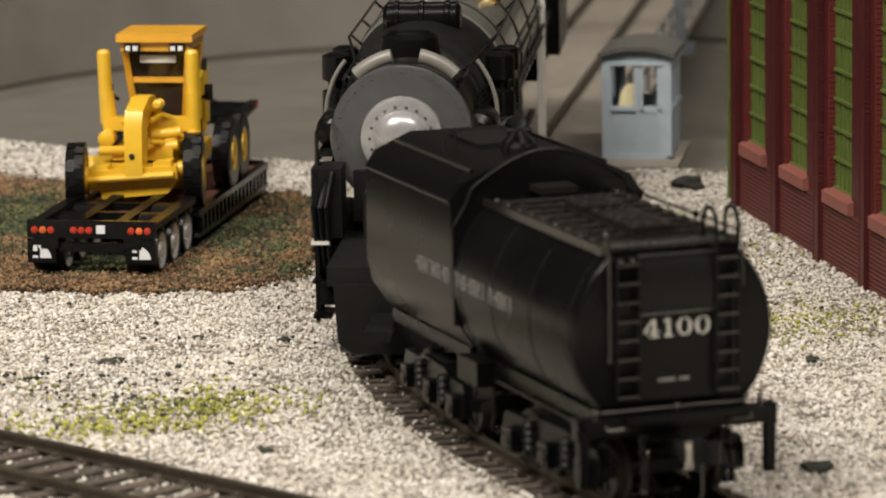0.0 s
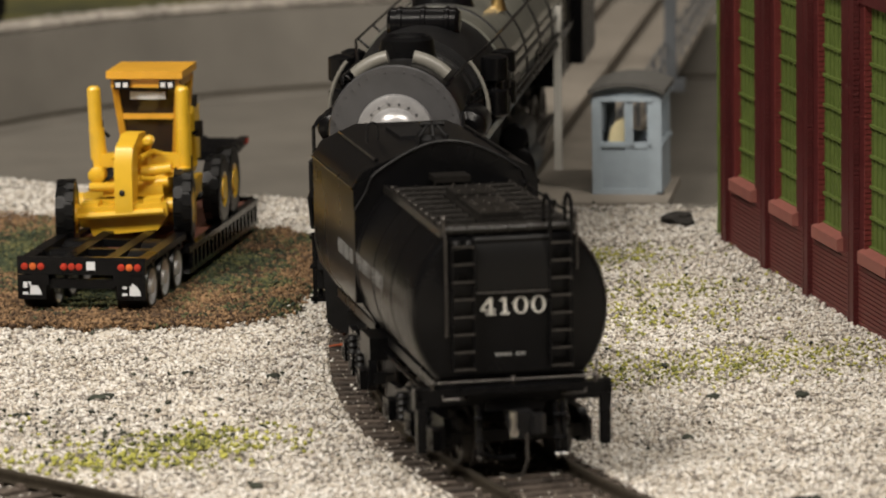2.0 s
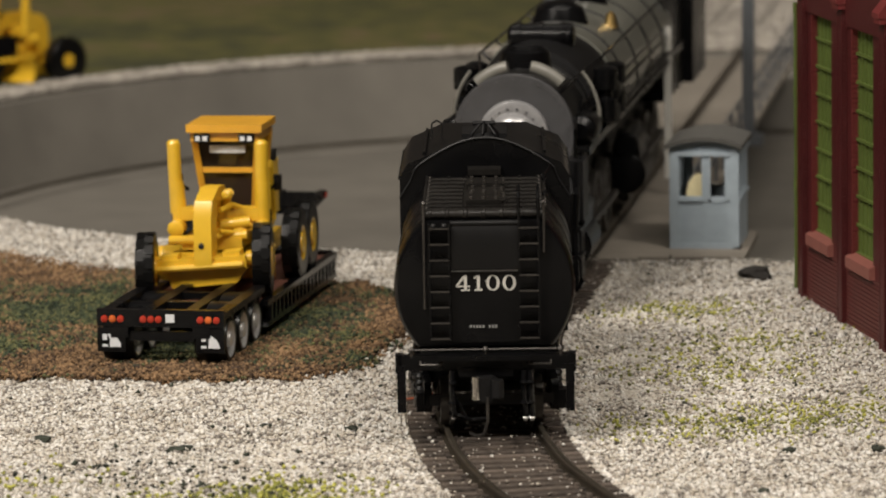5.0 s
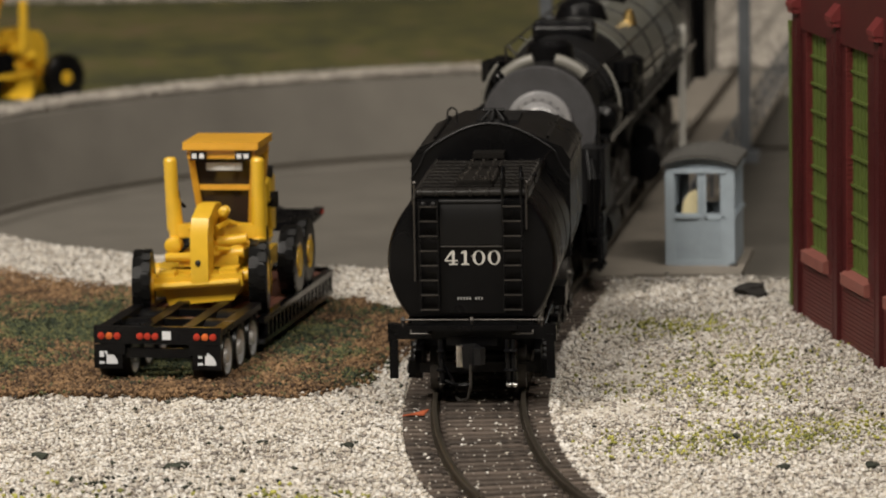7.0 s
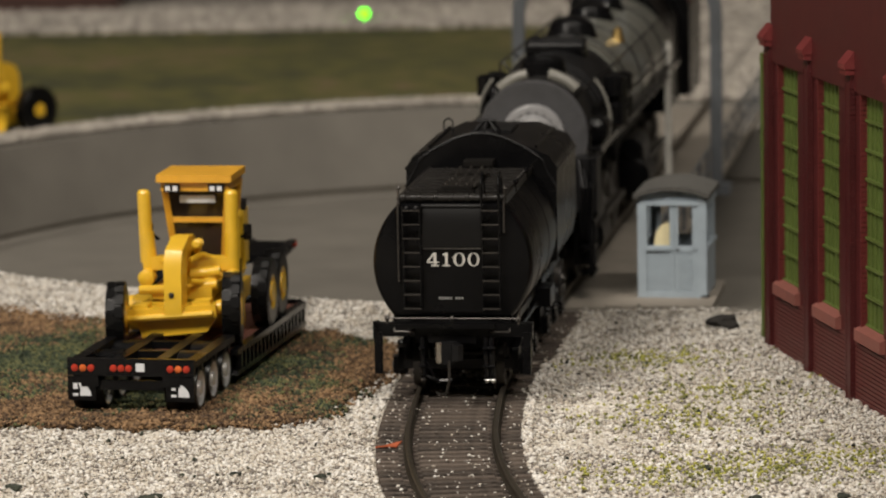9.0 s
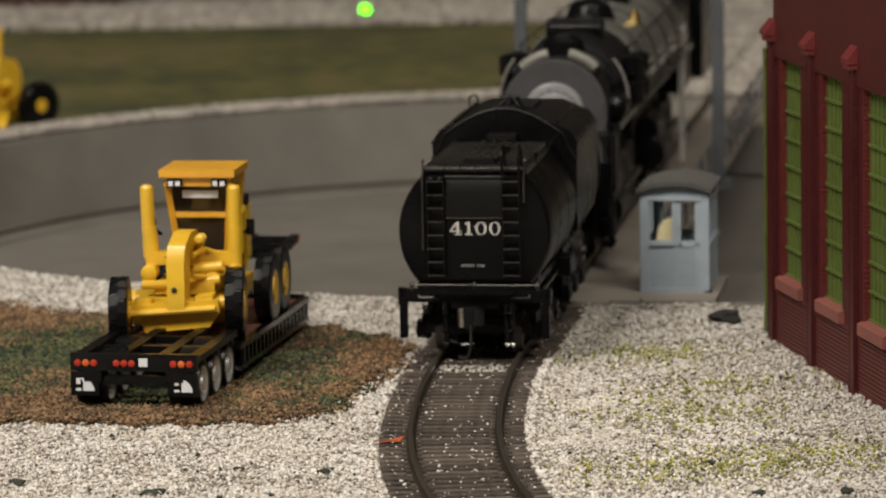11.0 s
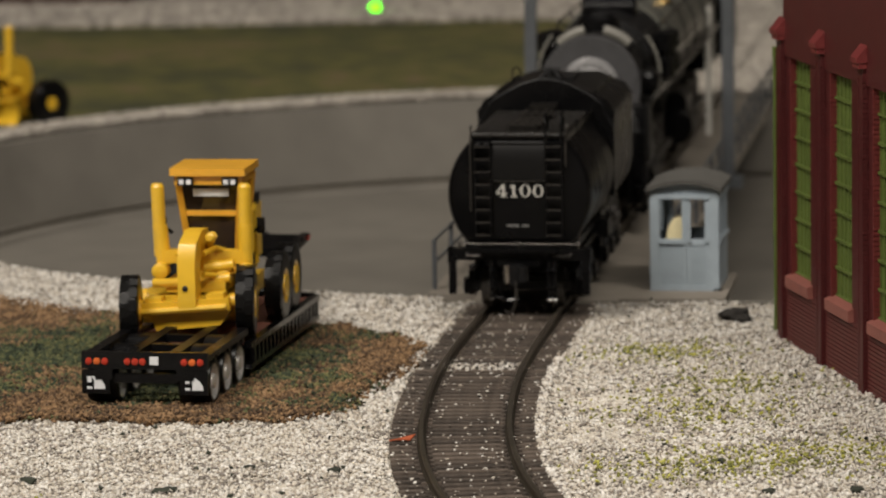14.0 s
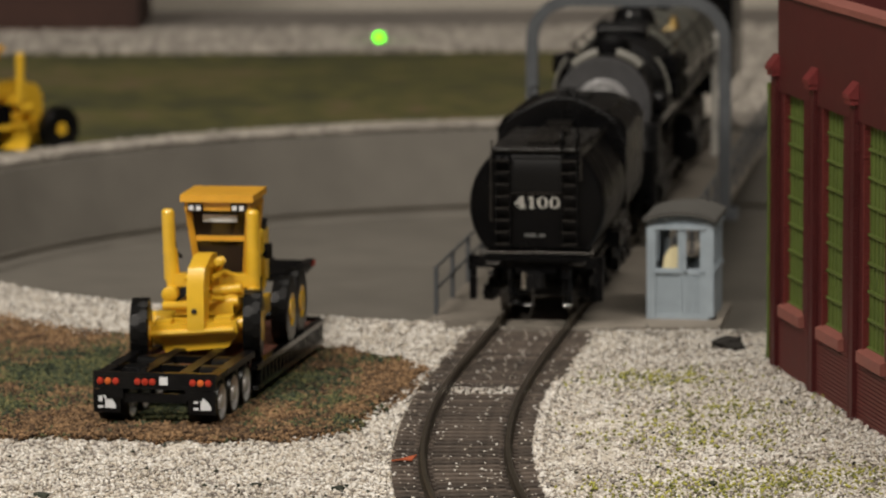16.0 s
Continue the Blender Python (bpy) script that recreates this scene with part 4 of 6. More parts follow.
    for s in (-1, 1):
        bm = B()
        foot = ZB + 0.0075 if s < 0 else ZT - 0.0060
        bar(bm, [(s * 0.0110, 0.0004, foot), (s * 0.0110, -0.0009, foot), (s * 0.0110, -0.0009, ZT - 0.0002), (s * 0.0110, 0.0004, ZT + 0.0006), (s * 0.0110, 0.0004, ZT + 0.0030)], 0.00022, 6)
        lathe(bm, [(ZT + 0.0026, 0.0002), (ZT + 0.0030, 0.0005), (ZT + 0.0034, 0.0002)], 8, "z", (s * 0.0110, 0.0004, 0))
        part("stanchion", bm, GUNMETAL, t, "thin upright grab rail")
    bm = B()
    bar(bm, [(0.0112, 0.0004, ZT + 0.0022), (0.0114, 0.020, ZT + 0.0020), (0.0116, 0.045, ZT + 0.0019), (0.0130, BR, ZT + 0.0030)], 0.00022, 6)
    for y in (0.018, 0.04):
        lathe(bm, [(-0.0005, 0.0002), (0, 0.0006), (0.0005, 0.0002)], 8, "y", (0.0114, y, ZT + 0.0020))
        rod(bm, (0.0114, y, ZT), (0.0114, y, ZT + 0.0020), 0.00022, 6)
    part("hand_rail", bm, BLACK_GLOSS, t)
    # ladders: left short, right with hooped tops over the deck
    for x0, x1, hoop in ((-0.0100, -0.0064, False), (0.0064, 0.0100, True)):
        lad = empty("ladder")
        lad.parent = t
        for x in (x0, x1):
            bm = B()
            box(bm, x - 0.00018, x + 0.00018, -0.0016, -0.0010, ZB + 0.0015, ZT + (0.0004 if hoop else -0.0006))
            if hoop:
                bar(bm, [(x, -0.0013, ZT), (x, -0.0013, ZT + 0.0040), (x, -0.0008, ZT + 0.0052), (x, 0.0004, ZT + 0.0060), (x, 0.0018, ZT + 0.0060), (x, 0.0030, ZT + 0.0052), (x, 0.0036, ZT + 0.0038), (x, 0.0036, ZT + 0.0004)], 0.00034, 7)
            else:
                bar(bm, [(x, -0.0013, ZT - 0.0008), (x, 0.0004, ZT - 0.0004)], 0.0003, 6)
            part("stile", bm, BLACK, lad)
        for k in range(8):
            bm = B()
            z = ZB + 0.0018 + k * 0.00292
            box(bm, x0, x1, -0.0019, -0.0011, z, z + 0.00022)
            # paler than the stiles: the rungs' glint is put into the metal
            part("rung", bm, GUNMETAL, lad, "thin rung, paler metal for its glint")
        bm = B()
        for z in (ZB + 0.004, ZT - 0.003):
            for x in (x0, x1):
                rod(bm, (x, -0.0012, z), (x, 0.0006, z), 0.0002, 5)
        part("standoff", bm, BLACK, lad)
    bm = B()
    for x in (-0.0092, -0.0072):
        lathe(bm, [(-0.0018, 0.0002), (-0.0014, 0.0006), (-0.0008, 0.0006), (0.0, 0.0003)], 8, "y", (x, 0.0, ZT - 0.0011))
    part("marker_lamp", bm, BLACK_DULL, t)
    # underframe
    bm = B()
    box(bm, -0.0118, 0.0118, 0.001, TENDER_LEN, 0.0148, ZB - 0.0002)
    part("underframe", bm, BLACK_DULL, t)
    for s in (-1, 1):
        bm = B()
        box(bm, s * 0.0124 - 0.0004, s * 0.0124 + 0.0004, 0.002, BR - 0.009, 0.0160, 0.0176)
        box(bm, s * 0.0124 - 0.0004, s * 0.0124 + 0.0004, BR + 0.003, TENDER_LEN - 0.002, 0.0160, 0.0176)
        part("side_sill", bm, BLACK, t, bevel=0.0002)
        bm = B()
        box(bm, s * 0.0136 - 0.0022, s * 0.0136 + 0.0022, BR - 0.008, BR + 0.001, 0.0132, 0.0172)
        part("tool_box", bm, BLACK, t, "small box under the tank", bevel=0.0003)
        bm = B()
        rod(bm, (s * 0.0134, 0.002, 0.0150), (s * 0.0134, BR - 0.010, 0.0150), 0.0004, 8)
        part("side_pipe", bm, BLACK_GLOSS, t)
    # rear beam, posts, coupler gear
    bm = B()
    box(bm, -0.0160, 0.0160, -0.0012, 0.0012, 0.0140, 0.0168)
    box(bm, -0.0090, 0.0090, -0.0030, 0.0, 0.0160, 0.0170)
    box(bm, -0.0050, 0.0050, -0.0016, 0.0, 0.0128, 0.0145)
    part("end_beam", bm, BLACK, t, "heavy black end beam", bevel=0.0003)
    for s in (-1, 1):
        bm = B()
        box(bm, s * 0.0155 - 0.0008, s * 0.0155 + 0.0008, -0.0014, 0.0002, 0.0062, 0.0150)
        box(bm, s * 0.0160 - 0.0006, s * 0.0160 + 0.0006, -0.0012, 0.0012, 0.0135, 0.0170)
        part("step_post", bm, BLACK, t, bevel=0.0003)
        bm = B()
        bar(bm, [(s * 0.0080, -0.0014, 0.0158), (s * 0.0080, -0.0020, 0.0152), (s * 0.0120, -0.0020, 0.0152), (s * 0.0120, -0.0014, 0.0158)], 0.0002, 5)
        part("grab_iron", bm, GUNMETAL, t)
    bm = B()
    rod(bm, (-0.0138, -0.0010, 0.0178), (0.0140, -0.0010, 0.0178), 0.00017, 6)
    for x in (-0.0136, 0.0, 0.0138):
        lathe(bm, [(-0.0006, 0.0003), (0, 0.0006), (0.0006, 0.0003)], 8, "z", (x, -0.0010, 0.0178))
        rod(bm, (x, -0.0010, 0.0165), (x, -0.0010, 0.0178), 0.0003, 6)
    bar(bm, [(0.0138, -0.0010, 0.0178), (0.0142, -0.0008, 0.0205)], 0.0002, 5)
    part("uncoupling_rod", bm, GUNMETAL, t, "thin steel uncoupling rod")
    bm = B()
    box(bm, -0.0012, 0.0012, -0.0070, 0.002, 0.0108, 0.0128)
    prism(bm, [(-0.0026, 0.0112), (-0.0027, 0.0128), (-0.0018, 0.0139), (0.0012, 0.0141), (0.0022, 0.0134), (0.0020, 0.0102), (0.0008, 0.0095), (-0.0014, 0.0097)], -0.0096, -0.0066)
    coupler = part("coupler", bm, BLACK_DULL, t, "worn dark knuckle coupler", bevel=0.0004)
    bm = B()
    prism(bm, [(0.0016, -0.0092), (0.0030, -0.0088), (0.0033, -0.0102), (0.0024, -0.0112), (0.0012, -0.0110), (0.0008, -0.0098)], 0.0106, 0.0138, "z")
    part("knuckle", bm, BLACK_DULL, coupler, bevel=0.0003)
    # bright steel here stands for the small glint on the dark coupler
    bm = B()
    rod(bm, (-0.0018, -0.0094, 0.0100), (-0.0018, -0.0094, 0.0142), 0.0007, 10)
    part("knuckle_pin", bm, STEEL, coupler, "knuckle pin, bright steel for the coupler's glint")
    bm = B()
    bar(bm, [(0.0003, -0.0095, 0.0105), (0.0003, -0.0098, 0.0060), (-0.0004, -0.0092, 0.0036), (-0.0018, -0.0070, 0.0028), (-0.0030, -0.0040, 0.0028)], 0.00028, 7)
    part("trip_pin", bm, GUNMETAL, t, "thin curved steel trip pin")
    for x in (-0.0062, 0.0070, 0.0082):
        bm = B()
        bar(bm, [(x, -0.0016, 0.0140), (x, -0.0022, 0.0105), (x + 0.0003, -0.0022, 0.0060), (x + 0.0002, -0.0020, 0.0050)], 0.00055, 8)
        for z in (0.0118, 0.0080):
            lathe(bm, [(-0.0004, 0.0005), (0, 0.0009), (0.0004, 0.0005)], 8, "z", (x, -0.0022, z))
        hose = part("air_hose", bm, BLACK_GLOSS, t)
        bm = B()
        lathe(bm, [(-0.0006, 0.0003), (0, 0.00065), (0.0006, 0.0003)], 8, "z", (x + 0.0002, -0.0021, 0.0052))
        part("hose_coupling", bm, HUB if x > 0 else GUNMETAL, hose, "pale hose coupling")
    bm = B()
    bar(bm, [(-0.0068, -0.0016, 0.0062), (-0.0028, -0.0016, 0.0048), (0.0, -0.0016, 0.0050)], 0.00045, 6)
    bar(bm, [(-0.0062, -0.0016, 0.0100), (-0.0035, -0.0016, 0.0052)], 0.0003, 6)
    part("brake_rigging", bm, BLACK_GLOSS, t)
    # lettering: slab numerals with thick and thin strokes
    zb, hh = 0.0286, 0.0029
    oval = lambda cx, rx, rz: [(cx + rx * math.cos(2 * math.pi * k / 28), zb + hh / 2 + rz * math.sin(2 * math.pi * k / 28)) for k in range(28)]
    for cx in (0.00155, 0.00455):
        bm = B()
        a, b = oval(cx, 0.00124, hh / 2), oval(cx, 0.00070, hh / 2 - 0.00020)
        for k in range(28):
            q = (k + 1) % 28
            prism(bm, [a[k], a[q], b[q], b[k]], -0.00036, -0.00026)
        part("numeral", bm, LETTER, t, "white painted numeral")
    bm = B()
    box(bm, -0.00138, -0.00084, -0.00036, -0.00026, zb, zb + hh)
    box(bm, -0.00186, -0.00036, -0.00036, -0.00026, zb, zb + 0.00030)
    prism(bm, [(-0.00142, zb + hh), (-0.00142, zb + hh - 0.0006), (-0.00194, zb + hh - 0.00066), (-0.00194, zb + hh - 0.00042)], -0.00036, -0.00026)
    part("numeral", bm, LETTER, t, "white painted numeral")
    bm = B()
    box(bm, -0.00376, -0.00322, -0.00036, -0.00026, zb, zb + hh)
    box(bm, -0.00430, -0.00268, -0.00036, -0.00026, zb, zb + 0.00028)
    box(bm, -0.00522, -0.00262, -0.00036, -0.00026, zb + 0.00072, zb + 0.00096)
    prism(bm, [(-0.00522, zb + 0.00104), (-0.00480, zb + 0.00104), (-0.00362, zb + hh - 0.0004), (-0.00380, zb + hh)], -0.00036, -0.00026)
    part("numeral", bm, LETTER, t, "white painted numeral")
    # small rivet, given bright steel to stand for its glint
    bm = B()
    lathe(bm, [(-0.0007, 0.0001), (-0.0005, 0.00018), (-0.0002, 0.0002)], 8, "y", (0.0002, 0, zb + 0.0018))
    part("rivet_glint", bm, STEEL, t, "small rivet between the numerals, bright for its glint")
    for k in range(9):
        if k == 5:
            continue
        bm = B()
        box(bm, -0.0028 + k * 0.00058, -0.0028 + k * 0.00058 + 0.00036, -0.00034, -0.0002, 0.0217, 0.0222)
        part("capacity_mark", bm, LETTER_DIM, t)
    for k in range(22):
        if k in (8, 16):
            continue
        q = BR + 0.0165 - k * 0.0020
        u = -(R * 0.9965 if q < BR else W) - 0.00006
        bm = B()
        box(bm, u - 0.00005, u + 0.00005, q, q + 0.00022, 0.0286, 0.0312)
        if k % 3:
            box(bm, u - 0.00005, u + 0.00005, q + 0.0011, q + 0.0013, 0.0286, 0.0312)
        box(bm, u - 0.00005, u + 0.00005, q, q + 0.0013, 0.0309 if k % 2 else 0.0298, 0.0311 if k % 2 else 0.0300)
        part("lettering_bar", bm, LETTER_DIM, t, "faded grey lettering")
    MOVERS["tender"] = t
    MOVERS["tender_trucks"] = [truck(t, TENDER_TRUCKS[0]), truck(t, TENDER_TRUCKS[1])]


# ---- locomotive ----
def locomotive():
    t = tagged(empty("steam_locomotive"), "black steam locomotive with grey smokebox front", "locomotive")
    ZC, R = 0.0380, 0.0130
    bm = B()
    lathe(bm, [(0.014, R - 0.0004), (0.0148, R), (0.040, R), (0.0402, R + 0.0005), (0.046, R + 0.0005)], 40, "y", (0, 0, ZC))
    part("smokebox", bm, BOILER_GREY, t, "dark grey smokebox barrel")
    bm = B()
    lathe(bm, [(0.044, R - 0.001), (0.0445, R + 0.0010), (0.050, R + 0.0012), (0.062, R + 0.0022), (0.074, R + 0.0026)], 44, "y", (0, 0, ZC + 0.0012))
    part("front_course", bm, BLACK_DULL, t, "dull black front boiler course")
    # barrel colour holds the flank's reflection as well as its grey-green
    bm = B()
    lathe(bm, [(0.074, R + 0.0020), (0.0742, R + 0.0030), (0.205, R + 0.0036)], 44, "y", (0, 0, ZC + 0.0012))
    part("boiler", bm, BOILER_LIGHT, t, "greenish grey boiler barrel, paler for its reflected light")
    for y in np.arange(0.086, 0.2, 0.030):
        bm = B()
        r = R + 0.0030 + 0.0006 * (y - 0.083) / 0.122
        lathe(bm, [(y, r), (y + 0.0002, r + 0.0003), (y + 0.0016, r + 0.0003), (y + 0.0018, r)], 40, "y", (0, 0, ZC + 0.0012))
        part("boiler_band", bm, BLACK_DULL, t)
    # pale hand hoops beside the smokebox
    for s in (-1, 1):
        bm = B()
        tube(bm, [(s * (R + 0.0034) * math.cos(a), 0.034, ZC + 0.001 + (R + 0.0034) * math.sin(a)) for a in np.radians(np.linspace(-28, 40, 14))], 0.00042, 8)
        part("hand_hoop", bm, SHIELD, t, "thin pale curved hoop")
    # transverse feedwater drum on top
    bm = B()
    lathe(bm, [(-0.0078, 0.0010), (-0.0076, 0.0026), (-0.0068, 0.0034), (0.0068, 0.0034), (0.0076, 0.0026), (0.0078, 0.0010)], 22, "x", (0, 0.062, ZC + R + 0.0030))
    for x in (-0.0050, 0.0, 0.0050):
        lathe(bm, [(x - 0.0006, 0.0034), (x - 0.0004, 0.0037), (x + 0.0004, 0.0037), (x + 0.0006, 0.0034)], 22, "x", (0, 0.062, ZC + R + 0.0030))
    part("feedwater_drum", bm, BLACK_GLOSS, t, "glossy black feedwater drum across the smokebox")
    # pumps and boxes hung on both flanks of the front course
    for s in (-1, 1):
        for y0, z0, hh, rr in ((0.050, 0.036, 0.013, 0.0028), (0.058, 0.035, 0.010, 0.0024), (0.068, 0.036, 0.012, 0.0026)):
            bm = B()
            lathe(bm, [(z0, rr * 0.6), (z0 + 0.0006, rr), (z0 + hh * 0.42, rr), (z0 + hh * 0.46, rr * 0.6), (z0 + hh * 0.56, rr * 0.6), (z0 + hh * 0.6, rr), (z0 + hh - 0.0006, rr), (z0 + hh, rr * 0.5)], 14, "z", (s * (R + 0.0030), y0, 0))
            part("air_pump", bm, BLACK, t, "black air pump")
    # smokebox front
    bm = B()
    lathe(bm, [(0.0128, R + 0.0005), (0.0120, R + 0.0002), (0.0120, 0.0078), (0.0128, 0.0076), (0.0140, 0.0076)], 40, "y", (0, 0, ZC))
    front = part("smokebox_front", bm, GRAPHITE, t, "flat graphite grey smokebox front")
    bm = B()
    lathe(bm, [(0.0122, 0.0078), (0.0108, 0.0076), (0.0104, 0.0066), (0.0104, 0.0052), (0.0096, 0.0047), (0.0086, 0.0036), (0.0081, 0.0020), (0.0079, 0.0001)], 32, "y", (0, 0, ZC))
    part("smokebox_door", bm, SILVER, front, "domed silver smokebox door")
    bm = B()
    for k in range(40):
        a = 2 * math.pi * k / 40
        lathe(bm, [(0.0118, 0.00016), (0.0121, 0.0002)], 6, "y", ((R - 0.0008) * math.cos(a), 0, ZC + (R - 0.0008) * math.sin(a)))
    for k in range(18):
        a = 2 * math.pi * k / 18
        lathe(bm, [(0.0103, 0.0003), (0.0109, 0.00035)], 6, "y", (0.0059 * math.cos(a), 0, ZC + 0.0059 * math.sin(a)))
    part("front_bolts", bm, GRAPHITE, front)["kind"] = "stuff"
    bm = B()
    lathe(bm, [(0.0070, 0.0002), (0.0072, 0.0006), (0.0084, 0.0007)], 12, "y", (0, 0, ZC))
    part("door_handle", bm, STEEL, front)
    # curved pale shields over the front
    for s in (-1, 1):
        bm = B()
        tube(bm, [(s * (R + 0.0006) * math.cos(a), 0.0225, ZC + (R + 0.0010) * math.sin(a)) for a in np.radians(np.linspace(47, 79, 10))], 0.0015, 12)
        part("smokebox_shield", bm, SHIELD, t, "pale grey curved shield")
    bm = B()
    lathe(bm, [(ZC + R - 0.003, 0.0064), (ZC + R + 0.0005, 0.0058), (ZC + R + 0.0032, 0.0054), (ZC + R + 0.0040, 0.0044), (ZC + R + 0.0034, 0.0036)], 24, "z", (0, 0.033, 0))
    part("smokestack", bm, BLACK, t, "low black smokestack")
    for y, r in ((0.096, 0.0064), (0.140, 0.0062), (0.170, 0.006)):
        bm = B()
        lathe(bm, [(ZC + R + 0.001, r + 0.0010), (ZC + R + 0.0045, r), (ZC + R + 0.0068, r * 0.85), (ZC + R + 0.0082, r * 0.5), (ZC + R + 0.0086, r * 0.1)], 24, "z", (0, y, 0))
        part("dome", bm, BLACK_GLOSS, t, "rounded glossy black dome")
    bm = B()
    lathe(bm, [(ZC + R + 0.0002, 0.0020), (ZC + R + 0.0008, 0.0018), (ZC + R + 0.0024, 0.0014), (ZC + R + 0.0036, 0.0011), (ZC + R + 0.0042, 0.0003)], 18, "z", (0.0104, 0.112, 0))
    part("bell", bm, BRASS, t, "small brass bell")
    bm = B()
    box(bm, 0.0156, 0.0174, 0.188, 0.1895, 0.0040, 0.0435)
    part("cab_edge", bm, LETTER, t, "pale upright cab edge")
    # running boards, rails, pipes and tanks along both sides
    for s in (-1, 1):
        bm = B()
        box(bm, s * 0.0135 - 0.0024, s * 0.0135 + 0.0024, 0.016, 0.235, 0.0338, 0.0346)
        part("running_board", bm, BLACK_DULL, t, bevel=0.0002)
        bm = B()
        box(bm, s * 0.0159 - 0.0002, s * 0.0159 + 0.0002, 0.016, 0.235, 0.0332, 0.0350)
        part("board_edge", bm, BLACK_GLOSS, t)
        bm = B()
        pts = [(s * (R * 0.80), 0.0128, ZC + R * 0.72), (s * (R * 0.86), 0.016, ZC + R * 0.80), (s * (R * 0.88), 0.042, ZC + R * 0.80), (s * (R * 1.12), 0.062, ZC + R * 0.96), (s * (R * 1.16), 0.20, ZC + R * 0.99)]
        bar(bm, pts, 0.0003, 6)
        for y in (0.022, 0.040):
            rod(bm, (s * R * 0.70, y, ZC + R * 0.65), (s * R * 0.88, y, ZC + R * 0.80), 0.0003, 5)
        for y in (0.066, 0.09, 0.12, 0.15, 0.18):
            rod(bm, (s * R * 0.95, y, ZC + R * 0.80), (s * R * 1.13, y, ZC + R * 0.965), 0.0003, 5)
        part("hand_rail", bm, BLACK_GLOSS, t)
        for k, (dx, dz, r) in enumerate(((0.0135, -0.0035, 0.0007), (0.0140, -0.0010, 0.0005), (0.0132, 0.0030, 0.0006), (0.0128, 0.0052, 0.0004))):
            bm = B()
            bar(bm, [(s * dx, 0.018 + 0.002 * k, ZC + dz - 0.003), (s * dx, 0.030, ZC + dz), (s * (dx + 0.0026), 0.062, ZC + dz), (s * (dx + 0.0030), 0.2, ZC + dz)], r, 7)
            part("pipe", bm, BLACK, t)
        for y0, y1, r in ((0.020, 0.034, 0.0036), (0.066, 0.100, 0.0030), (0.135, 0.170, 0.0030)):
            bm = B()
            lathe(bm, [(y0, r * 0.5), (y0 + 0.001, r * 0.9), (y0 + 0.002, r), (y1 - 0.002, r), (y1 - 0.001, r * 0.9), (y1, r * 0.5)], 16, "y", (s * 0.0136, 0, 0.0378))
            part("air_reservoir", bm, BLACK, t)
        for y0 in (0.012, 0.128):
            bm = B()
            lathe(bm, [(y0, 0.0040), (y0 + 0.0006, 0.0050), (y0 + 0.019, 0.0050), (y0 + 0.0196, 0.0040)], 20, "y", (s * 0.0118, 0, 0.0135))
            lathe(bm, [(y0, 0.0026), (y0 + 0.0006, 0.0032), (y0 + 0.019, 0.0032), (y0 + 0.0196, 0.0026)], 16, "y", (s * 0.0120, 0, 0.0205))
            box(bm, s * 0.0118 - 0.0034, s * 0.0118 + 0.0034, y0 + 0.002, y0 + 0.0175, 0.0135, 0.0205)
            part("cylinder", bm, BLACK, t, "black steam cylinder", bevel=0.0)
            bm = B()
            box(bm, s * 0.0128 - 0.0007, s * 0.0128 + 0.0007, y0 + 0.018, y0 + 0.085, 0.0128, 0.0142)
            part("side_rod", bm, GUNMETAL, t)
        if s < 0:
            bm = B()
            box(bm, -0.0160, -0.0126, -0.001, 0.009, 0.0200, 0.0206)
            part("step_plate", bm, LETTER, t, "white-edged step plate")
        for z in (0.006, 0.0125, 0.0185):
            bm = B()
            box(bm, s * 0.0142 - 0.0017, s * 0.0142 + 0.0017, 0.0, 0.008, z, z + 0.0007)
            part("step", bm, BLACK, t)
        bm = B()
        for q in (0.0, 0.0076):
            box(bm, s * 0.0150 - 0.0004, s * 0.0150 + 0.0004, q, q + 0.0006, 0.0055, 0.0338)
        part("step_hanger", bm, BLACK, t)
        bm = B()
        bar(bm, [(s * 0.0148, 0.001, 0.0345), (s * 0.0148, 0.001, 0.0405), (s * 0.0142, 0.006, 0.0418), (s * 0.0132, 0.014, 0.0418)], 0.0004, 6)
        part("corner_rail", bm, BLACK_GLOSS, t)
        bm = B()
        box(bm, s * 0.0134 - 0.0028, s * 0.0134 + 0.0028, 0.0030, 0.0125, 0.0206, 0.0335)
        box(bm, s * 0.0128 - 0.0026, s * 0.0128 + 0.0026, 0.0060, 0.0120, 0.0075, 0.0185)
        part("pilot_casing", bm, BLACK_DULL, t, "black casing beside the pilot deck", bevel=0.0005)
        for k in range(3):
            bm = B()
            tube(bm, [(s * (0.0120 + 0.0014 * k), 0.0020, 0.0330 - 0.002 * k), (s * (0.0130 + 0.0012 * k), -0.0010, 0.0270), (s * (0.0126 + 0.0010 * k), 0.0010, 0.0150), (s * 0.0118, 0.0070, 0.0085)], 0.0006, 8)
            part("pipe", bm, BLACK, t)
    # pilot beam under the deck, added black to stand for the shade there
    bm = B()
    prism(bm, [(-0.0092, 0.0175), (0.0092, 0.0175), (0.0086, 0.0070), (0.0060, 0.0050), (-0.0060, 0.0050), (-0.0086, 0.0070)], -0.0275, -0.0255)
    part("pilot", bm, BLACK_DULL, t, "black pilot plate filling the shade under the deck", bevel=0.0004)
    # frame, pilot deck, wheels
    bm = B()
    box(bm, -0.0065, 0.0065, 0.002, 0.240, 0.0100, 0.0290)
    box(bm, -0.0105, 0.0105, -0.026, 0.014, 0.0170, 0.0205)
    box(bm, -0.0090, 0.0090, 0.010, 0.06, 0.0225, 0.0320)
    part("frame", bm, BLACK_DULL, t, bevel=0.0003)
    bm = B()
